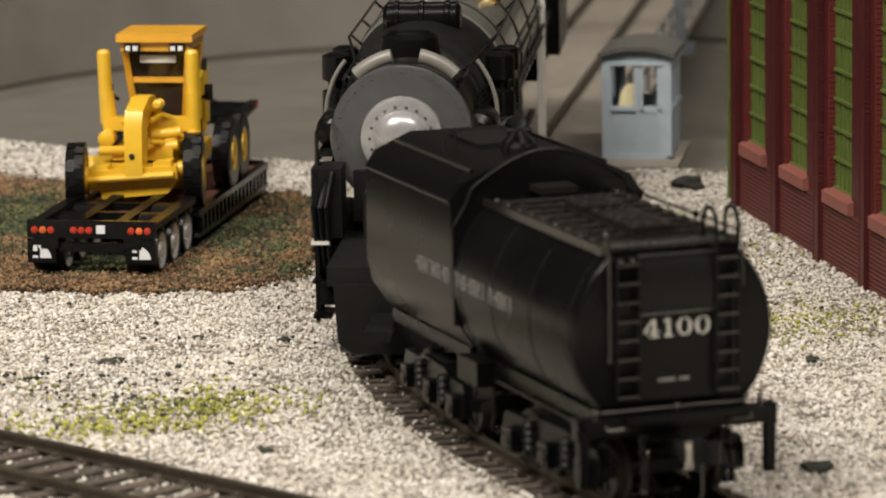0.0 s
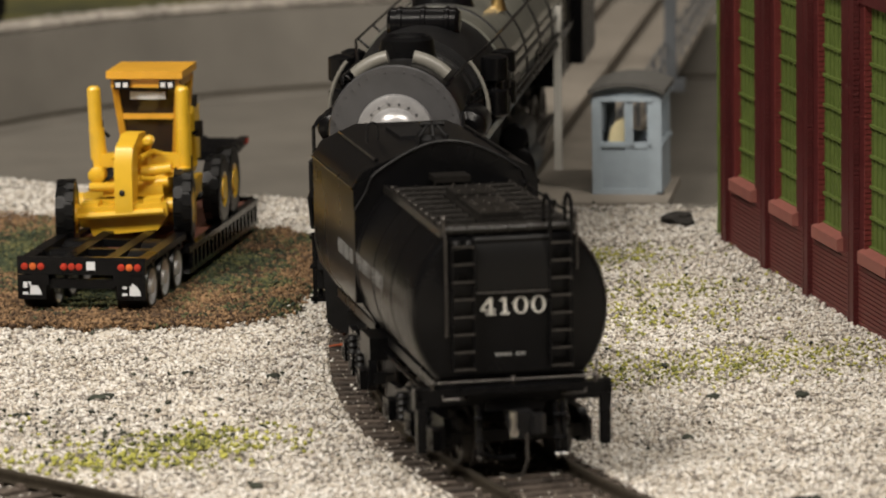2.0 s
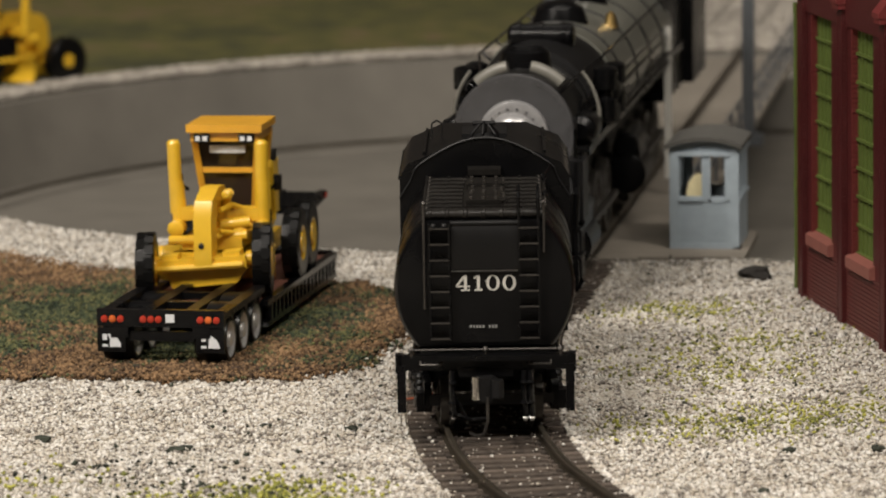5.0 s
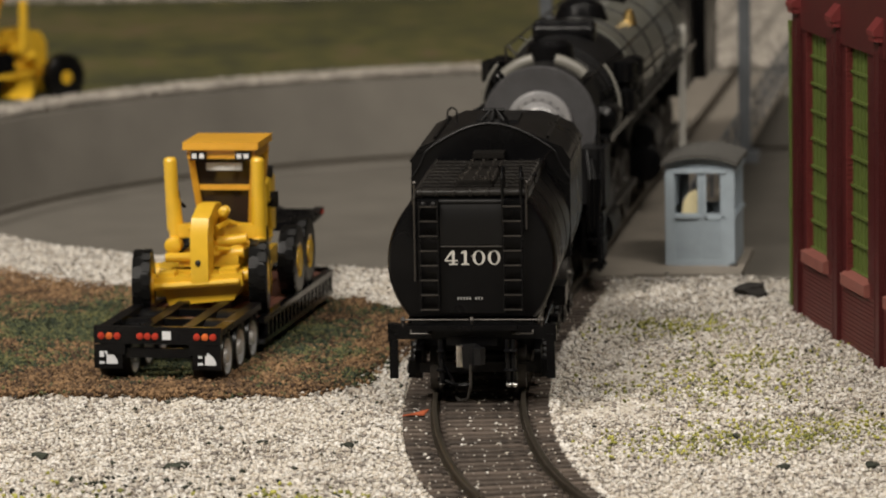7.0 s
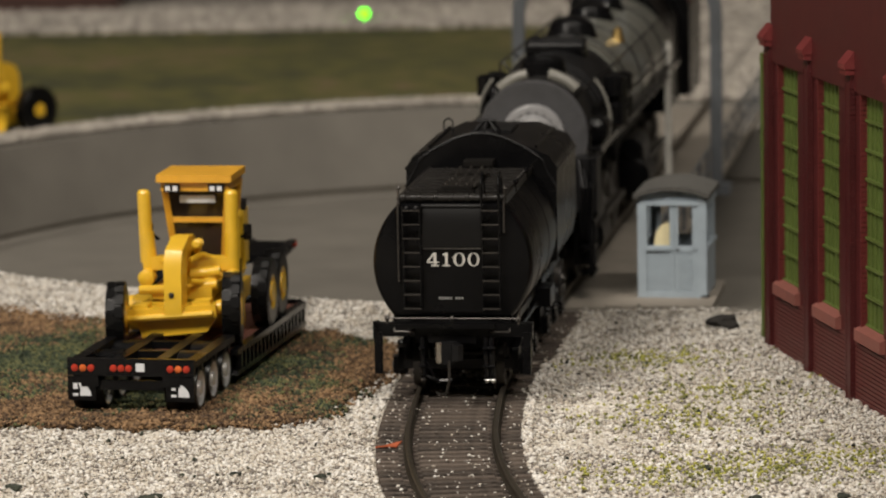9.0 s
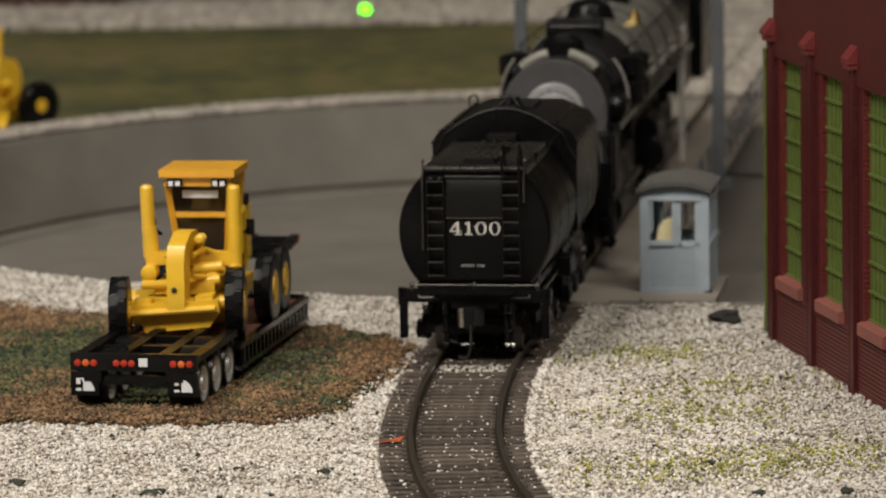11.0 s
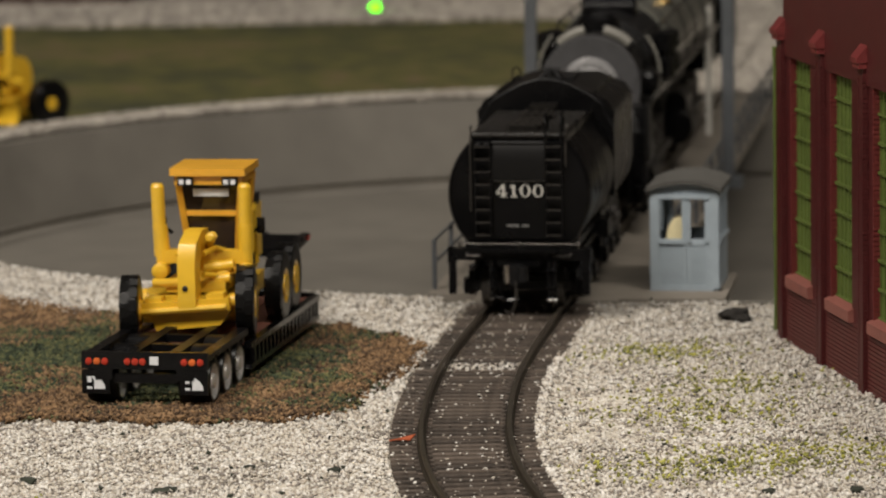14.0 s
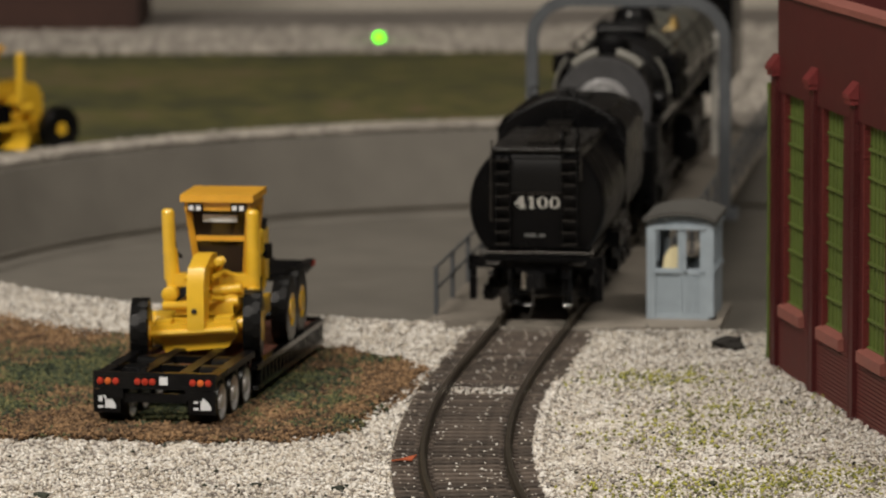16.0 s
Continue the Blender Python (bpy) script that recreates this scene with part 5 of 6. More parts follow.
    box(bm, -0.0022, 0.0022, -LOCO_GAP - 0.002, 0.003, 0.0105, 0.0125)
    part("drawbar", bm, BLACK_DULL, t)
    for y in (0.046, 0.067, 0.088, 0.109, 0.162, 0.183, 0.204, 0.225):
        MOVERS.setdefault("wheels", []).append((wheelset(t, y, 0.0090, "driving_wheelset"), 0.0090))
    for y in (0.020, -0.012):
        MOVERS["wheels"].append((wheelset(t, y, 0.0048, "pony_wheelset"), 0.0048))
    # firebox and cab at the far end
    bm = B()
    prism(bm, [(-0.0150, 0.0225), (-0.0150, 0.0470), (-0.0100, 0.0555), (0.0100, 0.0555), (0.0150, 0.0470), (0.0150, 0.0225)], 0.200, 0.245)
    part("firebox", bm, BLACK, t, bevel=0.0005)
    bm = B()
    prism(bm, [(-0.0178, 0.0225), (-0.0178, 0.0500), (-0.0120, 0.0580), (0.0120, 0.0580), (0.0178, 0.0500), (0.0178, 0.0225)], 0.246, LOCO_LEN)
    part("cab", bm, BLACK, t, bevel=0.0005)
    bm = B()
    prism(bm, [(-0.0186, 0.0500), (-0.0186, 0.0510), (-0.0122, 0.0592), (0.0122, 0.0592), (0.0186, 0.0510), (0.0186, 0.0500), (0.0120, 0.0582), (-0.0120, 0.0582)], 0.243, LOCO_LEN + 0.002)
    part("cab_roof", bm, FAR_BROWN, t, "reddish brown cab roof")
    MOVERS["loco"] = t


# ---- low-bed trailer ----
def road_wheel(parent, x, y, z, r, w, hub, name="wheel", side=1, lugs=0, rim_r=0.62, turn=0.0):
    e = empty(name, pose(x, y, z, 0, 0, turn))
    e.parent = parent
    bm = B()
    h = w / 2
    lathe(bm, [(-h, r * rim_r), (-h, r * 0.90), (-h * 0.75, r * 0.985), (-h * 0.3, r), (h * 0.3, r), (h * 0.75, r * 0.985), (h, r * 0.90), (h, r * rim_r), (h * 0.6, r * (rim_r - 0.03))], 28, "x")
    part("tyre", bm, TYRE, e, "black treaded tyre")
    if lugs:
        bm = B()
        for k in range(lugs):
            for s in (-1, 1):
                a = 2 * math.pi * (k + (0.25 if s > 0 else -0.25)) / lugs
                box(bm, s * h * 0.50 - h * 0.42, s * h * 0.50 + h * 0.42, -r * 0.15, r * 0.15, r * 0.93, r * 1.004, Matrix.Rotation(a, 4, "X"))
        part("tread", bm, TYRE, e)["kind"] = "stuff"
    bm = B()
    for s in (-1, 1):
        lathe(bm, [(s * h * 0.45, r * 0.05), (s * h * 0.5, r * (rim_r - 0.2)), (s * h * 0.92, r * (rim_r - 0.06)), (s * h * 0.98, r * rim_r), (s * h * 0.4, r * rim_r)], 22, "x")
        lathe(bm, [(s * h * 0.45, r * 0.34), (s * h * 1.02, r * 0.30), (s * h * 1.08, r * 0.16)], 14, "x")
    part("rim", bm, hub, e)
    return e


def trailer():
    tail = Vector((-0.0617, 0.8462))
    t = tagged(empty("lowbed_trailer", pose(tail.x, tail.y, 0, 0, 0, -11.0)), "black low-bed trailer carrying a yellow grader", "trailer")
    W = 0.0134
    bm = B()
    box(bm, -W, W, 0, 0.0012, 0.0082, 0.0118)
    box(bm, -0.0105, -0.0068, -0.0002, 0.0014, 0.0060, 0.0082)
    box(bm, 0.0068, 0.0105, -0.0002, 0.0014, 0.0060, 0.0082)
    box(bm, -0.0068, 0.0068, 0.0008, 0.0016, 0.0052, 0.0072)
    part("tail_plate", bm, BLACK_GLOSS, t, "glossy black tail plate", bevel=0.0003)
    for x in (-0.0118, -0.0101, -0.0084, -0.0036, -0.0020, -0.0004, 0.0084, 0.0101, 0.0118):
        bm = B()
        lathe(bm, [(-0.0005, 0.0002), (-0.0003, 0.0007), (0.0002, 0.0008)], 12, "y", (x, 0, 0.0098))
        part("tail_light", bm, AMBER_LENS if abs(x) == 0.0101 else RED_LENS, t, "small tail light lens")
    bm = B()
    box(bm, 0.0012, 0.0030, -0.0003, 0.0001, 0.0092, 0.0109)
    part("white_plate", bm, WHITE, t, "small white plate")
    for s in (-1, 1):
        bm = B()
        box(bm, s * 0.0104 - 0.0030, s * 0.0104 + 0.0030, 0.0, 0.0005, 0.0030, 0.0080)
        fl = part("mud_flap", bm, BLACK_GLOSS, t, "black mud flap with white emblem", bevel=0.0001)
        bm = B()
        prism(bm, [(s * 0.0104 - 0.0004, 0.0040), (s * 0.0104 + 0.0020, 0.0040), (s * 0.0104 + 0.0019, 0.0048), (s * 0.0104 + 0.0013, 0.0058), (s * 0.0104 + 0.0003, 0.0065), (s * 0.0104 - 0.0008, 0.0067), (s * 0.0104 - 0.0003, 0.0056)], -0.00012, 0.0)
        box(bm, s * 0.0104 - 0.0018, s * 0.0104 - 0.0009, -0.00012, 0.0, 0.0054, 0.0066)
        box(bm, s * 0.0104 - 0.0019, s * 0.0104 - 0.0008, -0.00012, 0.0, 0.0040, 0.0045)
        part("emblem", bm, WHITE, fl, "white emblem")
    # rear bogie frame
    bm = B()
    for s in (-1, 1):
        box(bm, s * 0.0045 - 0.0012, s * 0.0045 + 0.0012, 0.001, 0.040, 0.0086, 0.0106)
        box(bm, s * 0.0122 - 0.0012, s * 0.0122 + 0.0012, 0.001, 0.036, 0.0098, 0.0112)
    for y in (0.006, 0.018, 0.030):
        box(bm, -W, W, y, y + 0.0018, 0.0088, 0.0104)
    part("bogie_frame", bm, BLACK, t, bevel=0.0003)
    for y in (0.0068, 0.0178, 0.0288):
        for s in (-1, 1):
            road_wheel(t, s * 0.0098, y, 0.0048, 0.0050, 0.0066, HUB, rim_r=0.74)
    for s in (-1, 1):
        for y in (0.0068, 0.0178, 0.0288):
            bm = B()
            pr = [(y + 0.0056 * math.cos(a), 0.0048 + 0.0058 * math.sin(a)) for a in np.linspace(0.5, math.pi - 0.5, 9)]
            prism(bm, pr + [(u, z - 0.0004) for u, z in reversed(pr)], s * 0.0092 - 0.0032, s * 0.0092 + 0.0032, "x")
            part("mud_guard", bm, BLACK, t)
    # low bed with planks
    y0, y1 = 0.036, 0.0995
    bm = B()
    box(bm, -W + 0.001, W - 0.001, y0, y1, 0.0040, 0.0066)
    part("bed_frame", bm, BLACK_DULL, t)
    k = 0
    for x in np.linspace(-W + 0.0015, W - 0.0035, 9):
        bm = B()
        box(bm, x, x + 0.0026, y0 - 0.002, y1 - 0.001, 0.0066, 0.0078 + 0.0001 * (k % 2))
        part("plank", bm, PLANK, t, bevel=0.0001)
        k += 1
    for s in (-1, 1):
        bm = B()
        xx = s * (W + 0.0004)
        box(bm, xx - 0.0009, xx + 0.0009, y0 - 0.003, y1, 0.0072, 0.0084)
        box(bm, xx - 0.0009, xx + 0.0009, y0 - 0.003, y1, 0.0028, 0.0038)
        q = y0
        while q < y1 - 0.001:
            box(bm, xx - 0.0009, xx + 0.0009, q, q + 0.0011, 0.0038, 0.0072)
            q += 0.0036
        box(bm, xx - s * 0.0009 - 0.0002, xx - s * 0.0009 + 0.0002, y0, y1, 0.0030, 0.0080)
        part("side_rail", bm, BLACK_GLOSS, t, "ribbed black side rail")
    bm = B()
    box(bm, -W, W, y1, y1 + 0.0015, 0.0028, 0.0086)
    part("front_beam", bm, BLACK_GLOSS, t, bevel=0.0002)
    # gooseneck
    bm = B()
    for s in (-1, 1):
        prism(bm, [(y1 + 0.001, 0.004), (y1 + 0.001, 0.008), (y1 + 0.010, 0.0136), (y1 + 0.034, 0.0152), (y1 + 0.047, 0.0158), (y1 + 0.047, 0.0142), (y1 + 0.034, 0.0132), (y1 + 0.010, 0.0112), (y1 + 0.006, 0.004)], s * 0.0050 - 0.0050, s * 0.0050 - 0.0030, "x")
    box(bm, -0.0095, 0.0015, y1 + 0.022, y1 + 0.045, 0.0136, 0.0148)
    for q in range(5):
        box(bm, -0.0098, 0.0022, y1 + 0.024 + q * 0.005, y1 + 0.0252 + q * 0.005, 0.0146, 0.0156)
    part("gooseneck", bm, BLACK_GLOSS, t, bevel=0.0002)
    bm = B()
    box(bm, 0.0020, 0.0023, y1 + 0.044, y1 + 0.046, 0.0144, 0.0155)
    part("side_marker", bm, RED_LENS, t)
    return t


# ---- motor grader ----
def grader(name, m, label):
    """Origin under the front axle on the support; local +y runs to the rear of the machine."""
    t = tagged(empty(name, m), label, "grader")
    r, fr = 0.0075, 0.0076
    rock = Matrix.Rotation(radians(-4.2), 4, "Y")
    for s in (-1, 1):
        # the front axle rocks a little to one side
        road_wheel(t, s * 0.0123, -0.0015 + s * 0.0015, fr - 0.0004 + s * 0.0009, fr, 0.0040, YELLOW, "front_wheel", s, 16, 0.52, 7.0)
        for y in (0.0255, 0.0385):
            road_wheel(t, 0.0034 + s * 0.0112, y, r, r, 0.0038, YELLOW, "rear_wheel", s, 16, 0.52)
    # front axle beam and moldboard-like nose
    bm = B()
    box(bm, -0.0102, 0.0096, -0.0026, 0.0022, 0.0056, 0.0084, rock)
    box(bm, -0.0088, -0.0052, -0.0022, 0.0022, 0.0080, 0.0094, rock)
    box(bm, 0.0046, 0.0084, -0.0022, 0.0022, 0.0080, 0.0094, rock)
    for s in (-1, 1):
        rod(bm, tuple(rock @ Vector((s * 0.0096, 0.0, 0.0074))), tuple(rock @ Vector((s * 0.0118, 0.0, 0.0074))), 0.0016, 12)
    rod(bm, tuple(rock @ Vector((-0.0098, -0.0030, 0.0066))), tuple(rock @ Vector((0.0090, -0.0030, 0.0066))), 0.0007, 8)
    part("front_axle", bm, YELLOW, t, "yellow front axle beam", bevel=0.0006)
    bm = B()
    prism(bm, [(-0.0072, 0.0016), (0.0068, 0.0030), (0.0090, 0.0060), (-0.0088, 0.0060)], -0.0016, 0.004)
    part("scarifier", bm, YELLOW, t, bevel=0.0006)
    # arched main frame
    bm = B()
    prism(bm, [(-0.0036, 0.0068), (-0.0036, 0.0170), (-0.0016, 0.0205), (0.0055, 0.0226), (0.012, 0.0222), (0.020, 0.0150), (0.020, 0.0112), (0.012, 0.0178), (0.0075, 0.0180), (0.0030, 0.0160), (0.0022, 0.0068)], -0.0019, 0.0019, "x")
    part("main_frame", bm, YELLOW, t, "arched yellow main frame", bevel=0.0006)
    bm = B()
    lathe(bm, [(-0.0040, 0.0001), (-0.0038, 0.0006), (-0.0034, 0.0007)], 12, "y", (-0.0003, 0, 0.0112))
    part("bolt", bm, GUNMETAL, t, "steel bolt")
    # lift cylinders
    for s, x in ((-1, -0.0073), (1, 0.0107)):
        bm = B()
        lean = -0.0007 if s < 0 else 0.0
        rod(bm, (x + lean, 0.009, 0.0165), (x + lean * 1.6, 0.009, 0.0316), 0.00148, 16)
        rod(bm, (x, 0.009, 0.0145), (x + lean * 1.1, 0.009, 0.0232), 0.00165, 14)
        lathe(bm, [(0.0, 0.00148), (0.0007, 0.0011), (0.0009, 0.0001)], 16, "z", (x + lean * 1.6, 0.009, 0.0315))
        part("lift_cylinder", bm, YELLOW, t, "upright yellow lift cylinder", bevel=0.0)
        bm = B()
        lathe(bm, [(0.0048, 0.0010), (0.0052, 0.0018), (0.0085, 0.0018), (0.0088, 0.0010)], 14, "y", (x + 0.0003 * s, 0, 0.0135))
        part("cylinder_ball", bm, YELLOW, t)
    # saddle, drawbar, circle, pipes
    bm = B()
    box(bm, -0.0085, 0.0100, 0.0075, 0.0110, 0.0150, 0.0178)
    box(bm, -0.0060, 0.0070, 0.0040, 0.0200, 0.0092, 0.0118)
    rod(bm, (0.0022, 0.006, 0.0142), (0.0085, 0.0065, 0.0150), 0.0013, 12)
    rod(bm, (0.0014, 0.0055, 0.0116), (0.0080, 0.0055, 0.0122), 0.0012, 12)
    rod(bm, (-0.0088, 0.004, 0.0112), (-0.002, 0.004, 0.0114), 0.0010, 10)
    part("saddle", bm, YELLOW, t, bevel=0.0004)
    bm = B()
    rod(bm, (0.0024, 0.010, 0.0185), (0.0046, 0.004, 0.0216), 0.0009, 12)
    lathe(bm, [(0.0022, 0.0006), (0.0026, 0.0011), (0.0052, 0.0011), (0.0056, 0.0006)], 14, "y", (0.0042, 0, 0.0213))
    part("side_shift_cylinder", bm, YELLOW, t)
    bm = B()
    lathe(bm, [(0.0070, 0.0110), (0.0072, 0.0122), (0.0084, 0.0122), (0.0086, 0.0110)], 32, "z", (0, 0.014, 0))
    part("blade_circle", bm, YELLOW, t)
    bm = B()
    pr = [(0.018 + 0.0030 * math.cos(a), 0.0045 + 0.0040 * math.sin(a)) for a in np.linspace(1.9, 4.4, 8)]
    prism(bm, pr + [(u + 0.0008, z) for u, z in reversed(pr)], -0.0150, 0.0150, "x", Matrix.Rotation(radians(12), 4, "Z"))
    part("blade", bm, YELLOW, t, "curved yellow blade")
    for a, b, c in (((-0.0026, 0.004, 0.0112), (-0.0030, 0.007, 0.0172), (-0.0058, 0.009, 0.0166)), ((0.0026, 0.003, 0.0178), (0.0044, 0.007, 0.0186), (0.0072, 0.009, 0.0172)), ((0.0026, 0.002, 0.0134), (0.0050, 0.005, 0.0128), (0.0088, 0.007, 0.0142))):
        bm = B()
        bar(bm, [a, b, c], 0.0006, 8)
        part("hydraulic_pipe", bm, YELLOW, t)
    # cab
    y0, y1, zb, zt = 0.0175, 0.0300, 0.0140, 0.0322
    def px(z):                                     # half width: wider at the top
        return 0.0052 + 0.0018 * (z - zb) / (zt - zb)
    cab = empty("cab", pose(0.0016, 0, 0))
    cab.parent = t
    for s in (-1, 1):
        for y in (y0, y1):
            bm = B()
            yb, yt = (y + 0.003, y - 0.001) if y == y0 else (y, y)
            prism(bm, [(s * px(zb) - 0.0007, yb - 0.0007), (s * px(zb) + 0.0007, yb - 0.0007), (s * px(zb) + 0.0007, yb + 0.0007), (s * px(zb) - 0.0007, yb + 0.0007)], zb, zt, "z",
                  Matrix(((1, 0, s * 0.0018 / (zt - zb), -s * 0.0018 * zb / (zt - zb)), (0, 1, (yt - yb) / (zt - zb), -(yt - yb) * zb / (zt - zb)), (0, 0, 1, 0), (0, 0, 0, 1))))
            part("cab_post", bm, ORANGE, cab)
    bm = B()
    zm = 0.0246
    box(bm, -px(zm), px(zm), y0 + 0.0002, y0 + 0.0016, zm - 0.0006, zm + 0.0006)
    box(bm, -px(zb), px(zb), y0 + 0.0022, y0 + 0.0036, zb - 0.001, zb + 0.0012)
    part("cab_crossbar", bm, ORANGE, cab, bevel=0.0002)
    for za, zc, k in ((zb + 0.001, zm - 0.0006, 0), (zm + 0.0006, zt, 1)):
        bm = B()
        f = lambda z: y0 + 0.0034 - 0.004 * (z - zb) / (zt - zb) - 0.0004
        v = [bm.verts.new(p) for p in ((-px(za), f(za), za), (px(za), f(za), za), (px(zc), f(zc), zc), (-px(zc), f(zc), zc), (-px(za), f(za) + 0.0005, za), (px(za), f(za) + 0.0005, za), (px(zc), f(zc) + 0.0005, zc), (-px(zc), f(zc) + 0.0005, zc))]
        for q in ((0, 1, 2, 3), (7, 6, 5, 4), (0, 4, 5, 1), (1, 5, 6, 2), (2, 6, 7, 3), (3, 7, 4, 0)):
            bm.faces.new([v[i] for i in q])
        part("windscreen", bm, CAB_GLASS, cab, "dark tinted windscreen")
    for s in (-1, 1):
        bm = B()
        box(bm, s * (px(0.024) - 0.0002) - 0.0002, s * (px(0.024) - 0.0002) + 0.0002, y0 + 0.0025, y1, zb + 0.004, zt)
        part("side_window", bm, CAB_GLASS, cab)
        bm = B()
        box(bm, s * px(zb) - 0.0005, s * px(zb) + 0.0005, y0 + 0.003, y1, zb - 0.001, zb + 0.004)
        part("side_panel", bm, ORANGE, cab)
    bm = B()
    box(bm, -0.0083, 0.0083, y0 - 0.0035, y1 + 0.0010, zt + 0.0010, zt + 0.0026)
    box(bm, -0.0075, 0.0075, y0 - 0.0026, y1 + 0.0006, zt - 0.0010, zt + 0.0012)
    part("cab_roof", bm, ORANGE, cab, "orange-yellow cab roof", bevel=0.0005)
    for s in (-1, 1):
        bm = B()
        box(bm, s * 0.0049 - 0.0017, s * 0.0049 + 0.0017, y0 - 0.0034, y0 - 0.0022, zt - 0.0012, zt + 0.0006)
        lb = part("lamp_box", bm, BLACK_GLOSS, cab, bevel=0.0001)
        for o in (-0.0008, 0.0008):
            bm = B()
            box(bm, s * 0.0049 + o - 0.0005, s * 0.0049 + o + 0.0005, y0 - 0.0038, y0 - 0.0033, zt - 0.0008, zt + 0.0002)
            part("work_lamp", bm, WHITE, lb)
    bm = B()
    for k in range(11):
        x = -0.0036 + k * 0.00072
        box(bm, x, x + 0.00062, y0 - 0.0012, y0 - 0.0006, 0.0285, 0.0301)
    part("brand_bar", bm, WHITE, cab, "white lettering strip")
    bm = B()
    box(bm, -0.0020, 0.0020, y0 + 0.006, y0 + 0.010, zb, 0.0205)
    box(bm, -0.0030, 0.0030, y0 + 0.012, y0 + 0.014, zb, 0.0260)
    part("seat", bm, CONTROL_DARK, cab, bevel=0.0004)
    # engine hood, rear frame, tandem cases
    bm = B()
    box(bm, -0.0060, 0.0060, y1 + 0.001, 0.054, 0.0105, 0.0225)
    part("engine_hood", bm, YELLOW, t, bevel=0.0008)
    bm = B()
    box(bm, -0.0062, 0.0062, y1 + 0.004, 0.051, 0.0226, 0.0250)
    part("hood_top", bm, BLACK_DULL, t, bevel=0.0006)
    bm = B()
    box(bm, -0.0050, 0.0050, 0.018, 0.054, 0.0075, 0.0145)
    part("rear_frame", bm, YELLOW, t, bevel=0.0005)
    for s in (-1, 1):
        bm = B()
        box(bm, s * 0.0082 - 0.0008, s * 0.0082 + 0.0008, 0.020, 0.040, 0.0050, 0.0090)
        part("tandem_case", bm, YELLOW, t, bevel=0.0004)
        if s > 0:
          bm = B()
          bar(bm, [(s * 0.0092, 0.024, 0.0120), (s * 0.0092, 0.024, 0.0240), (s * 0.0092, 0.028, 0.0250), (s * 0.0092, 0.030, 0.0120)], 0.0006, 6)
          part("side_rail", bm, YELLOW, t)
        bm = B()
        box(bm, s * 0.0090 - 0.0012, s * 0.0090 + 0.0012, 0.014, 0.022, 0.0090, 0.0155)
        part("side_tank", bm, BLACK_GLOSS, t, bevel=0.0004)
        bm = B()
        rod(bm, (s * 0.0088, 0.026, 0.0190), (s * 0.0108, 0.026, 0.0205), 0.0004, 6)
        box(bm, s * 0.0110 - 0.0009, s * 0.0110 + 0.0009, 0.0258, 0.0264, 0.0190, 0.0225)
        part("mirror", bm, BLACK_GLOSS, t)
    return t


def clutter():
    bm = B()
    bmesh.ops.create_icosphere(bm, subdivisions=3, radius=0.0034)
    for v in bm.verts:
        k = 1 + 0.5 * noise.noise(v.co * 420)
        v.co = Vector((v.co.x * 1.15 * k, v.co.y * 1.0 * k, v.co.z * 0.55 * k))
    r = tagged(part("rock", bm, ROCK), "small dark brown rock on the pale ballast", "rock")
    r.location = (0.0675, 0.9501, 0.0004)
    spots = [(-0.0213, 0.7797, 0.0011), (-0.0375, 0.7836, 0.0009), (-0.0530, 0.7611, 0.0016), (-0.0513, 0.7643, 0.0010), (0.0751, 0.7530, 0.0012), (0.0520, 0.7193, 0.0009), (-0.0221, 0.6871, 0.0009), (0.0674, 0.6670, 0.0022),
             (-0.0789, 0.7747, 0.0012), (0.0589, 0.7533, 0.0010), (0.0522, 0.7830, 0.0009)]
    for x, y, q in spots:
        bm = B()
        bmesh.ops.create_icosphere(bm, subdivisions=2, radius=q)
        for v in bm.verts:
            k = 1 + 0.6 * noise.noise(v.co * 900 + Vector((x, y, 0)) * 800)
            v.co = Vector((v.co.x * 1.2 * k, v.co.y * k, v.co.z * 0.6 * k))
        c = tagged(part("tuft", bm, DARK_TURF), "dark green foam tuft lying on pale ballast", "tuft", "loose tufts on the ballast")
        c.location = (x, y, -0.0002)
    bm = B()
    vs = [(-0.0026, -0.0008, 0.0012), (-0.0008, -0.0016, 0.0016), (0.0016, -0.0014, 0.0014), (0.0026, 0.0008, 0.0020), (0.0012, 0.0016, 0.0012), (-0.0012, 0.0012, 0.0010)]
    a = [bm.verts.new(v) for v in vs]
    b = [bm.verts.new((x, y, z - 0.0003)) for x, y, z in vs]
    bm.faces.new(a)
    bm.faces.new(b[::-1])
    for k in range(6):
        bm.faces.new((a[k], b[k], b[(k + 1) % 6], a[(k + 1) % 6]))
    r = tagged(part("scrap", bm, LEAF), "small orange scrap lying on the ties", "scrap")
    r.location = (-0.0086, 0.8070, -0.0008)
    bm = B()
    lathe(bm, [(0.0, 0.0016), (0.0016, 0.0016)], 12, "z")
    stand = tagged(empty("signal_lamp", pose(-0.0268, 1.752, 0.0)), "small glowing green signal lamp on the stone strip", "signal lamp")
    part("lamp_base", bm, BLACK_DULL, stand)
    bm = B()
    bmesh.ops.create_uvsphere(bm, u_segments=16, v_segments=10, radius=0.0020)
    for v in bm.verts:
        v.co.z += 0.0032
    part("lamp_bulb", bm, LED_GREEN, stand, "glowing green bulb")
    bm = B()
    box(bm, -0.40, -0.134, 1.82, 1.90, 0.0, 0.09)
    w = tagged(empty("far_shed"), "dark brown shed far behind the lawn", "building")
    part("wall", bm, FAR_BROWN, w)
    bm = B()
    prism(bm, [(-0.41, 0.09), (-0.2655, 0.13), (-0.121, 0.09)], 1.81, 1.91)
    part("roof", bm, ROOF_GREY, w)


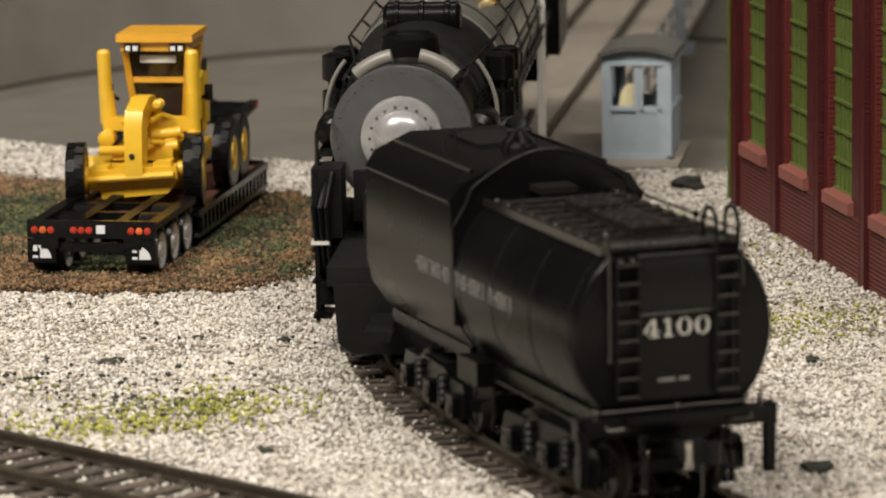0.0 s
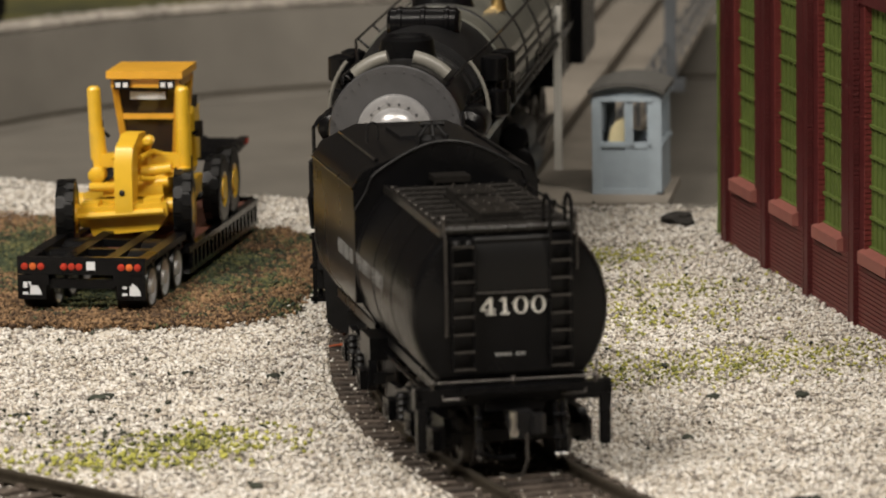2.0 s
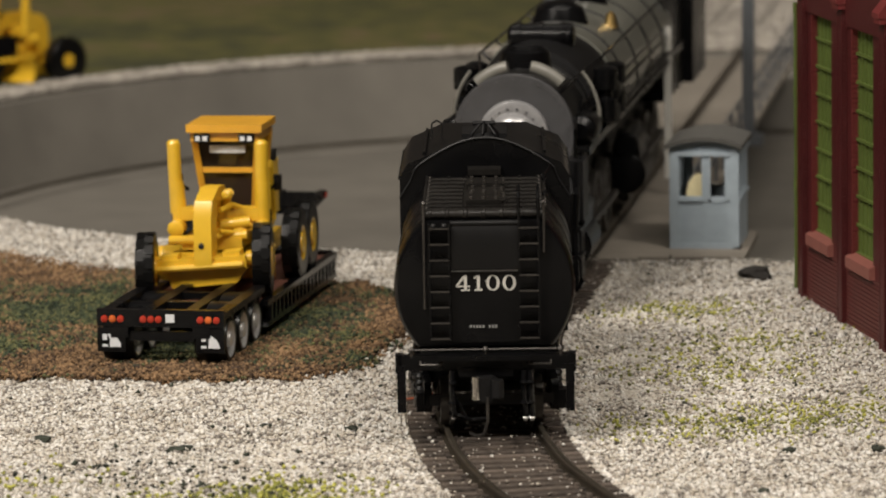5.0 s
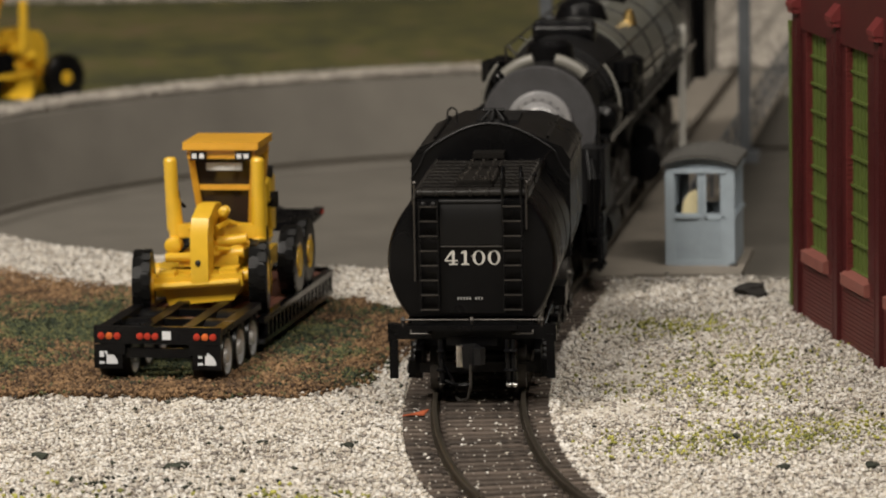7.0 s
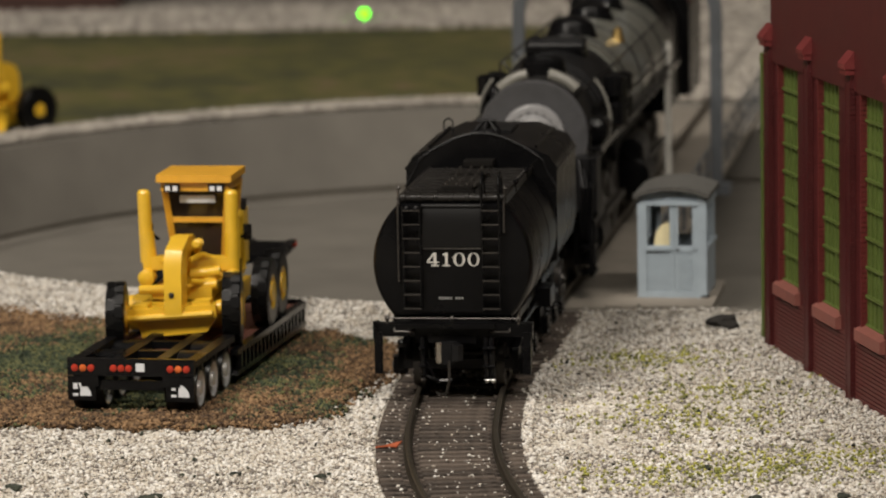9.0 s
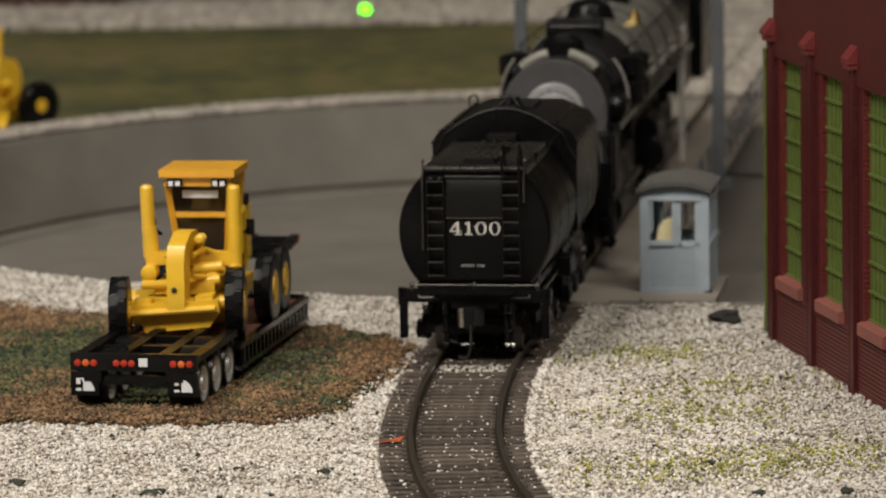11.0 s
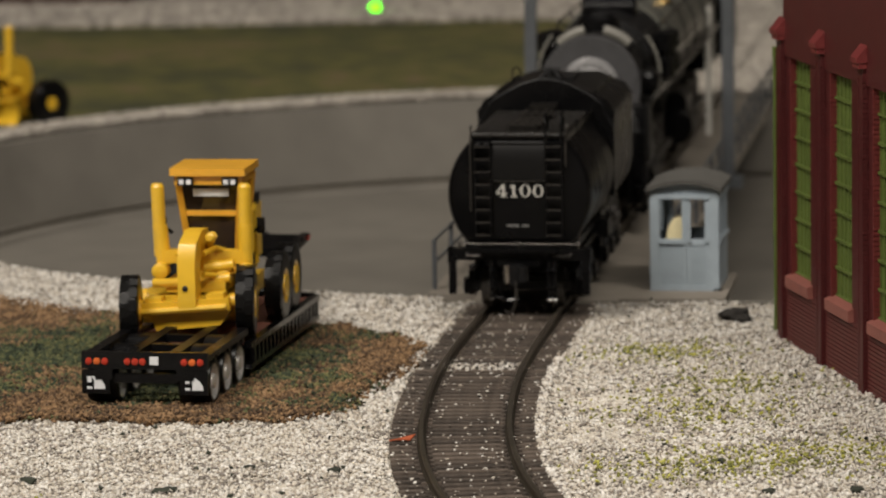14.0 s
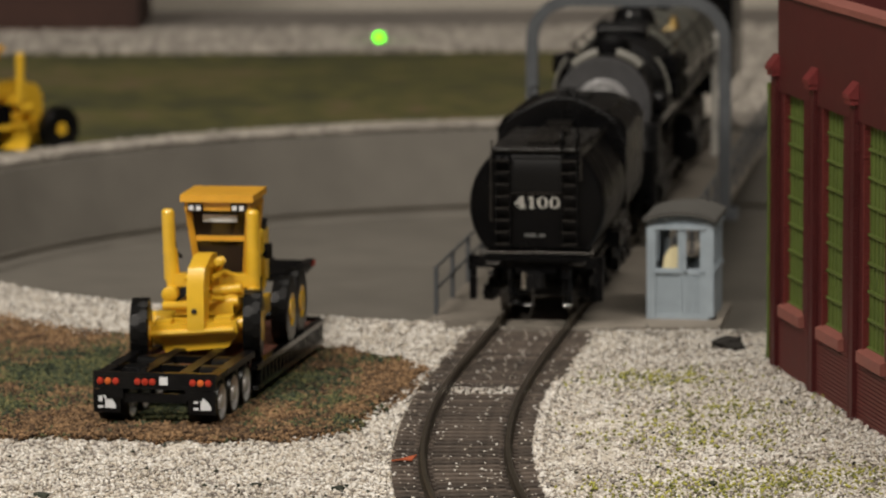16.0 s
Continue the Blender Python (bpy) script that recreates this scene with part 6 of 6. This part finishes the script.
# ---- what moves: the train backs away onto the bridge ----
TAIL_Y = [(0, 0.6344), (0.5, 0.6467), (1, 0.6590), (1.5, 0.6713), (2, 0.6843), (2.5, 0.6970), (3, 0.7098), (3.5, 0.7228), (4, 0.7362), (4.5, 0.7492), (5, 0.7628),
          (5.5, 0.7762), (6, 0.7892), (6.5, 0.8018), (7, 0.8142), (7.5, 0.8260), (8, 0.8358), (8.5, 0.8456), (9, 0.8552), (9.5, 0.8648), (10, 0.8743), (10.5, 0.8838),
          (11, 0.8932), (11.5, 0.9028), (12, 0.9118), (12.5, 0.9214), (13, 0.9314), (13.5, 0.9417), (14, 0.9517), (14.5, 0.9614), (15, 0.9697), (15.5, 0.9772), (16, 0.9840)]


def body_pose(s, pivots):
    """Pose of a vehicle whose two pivots ride on the track; s is the arc length of its tail."""
    a, b = track_at(s + pivots[0]), track_at(s + pivots[1])
    h = math.atan2(b[0] - a[0], b[1] - a[1])
    return Matrix.Translation((a[0] - pivots[0] * math.sin(h), a[1] - pivots[0] * math.cos(h), 0)) @ Matrix.Rotation(-h, 4, "Z"), h


def motions():
    ts, tail = [q[0] for q in TAIL_Y], []
    for t, y in TAIL_Y:
        s = arc_of(y)
        for _ in range(6):
            s += (y - body_pose(s, TENDER_PIVOTS)[0].translation.y)
        tail.append(s)
    walk(MOVERS["tender"], [(t, body_pose(s, TENDER_PIVOTS)[0]) for t, s in zip(ts, tail)])
    ahead = TENDER_LEN + LOCO_GAP
    walk(MOVERS["loco"], [(t, body_pose(s + ahead, LOCO_PIVOTS)[0]) for t, s in zip(ts, tail)])
    for tr, piv in zip(MOVERS["tender_trucks"], TENDER_TRUCKS):
        rows = []
        for t, s in zip(ts, tail):
            h = body_pose(s, TENDER_PIVOTS)[1]
            rows.append((t, pose(0, piv, 0, 0, 0, -math.degrees(track_at(s + piv)[2] - h))))
        walk(tr, rows)
    fine = [0.2 * k for k in range(81)]
    for w, r in MOVERS["wheels"]:
        base = w.matrix_basis.translation.copy()
        rows = []
        for t in fine:
            s = float(np.interp(t, ts, tail)) - tail[0]
            rows.append((t, Matrix.Translation(base) @ Matrix.Rotation(-s / r, 4, "X")))
        walk(w, rows)


hall()
ground()
pit()
far_ground()
bridge()
booth()
engine_house()
tender()
locomotive()
trailer()
grader("motor_grader", Matrix.Translation((-0.0545, 0.8870, 0.0079)) @ Matrix.Rotation(radians(-8), 4, "Z"), "yellow motor grader standing on the low-bed trailer")
grader("motor_grader", Matrix.Translation((-0.1385, 1.372, 0.0009)) @ Matrix.Rotation(radians(128), 4, "Z"), "yellow motor grader parked on the far lawn")
clutter()
tracks()
loose_ground()
motions()
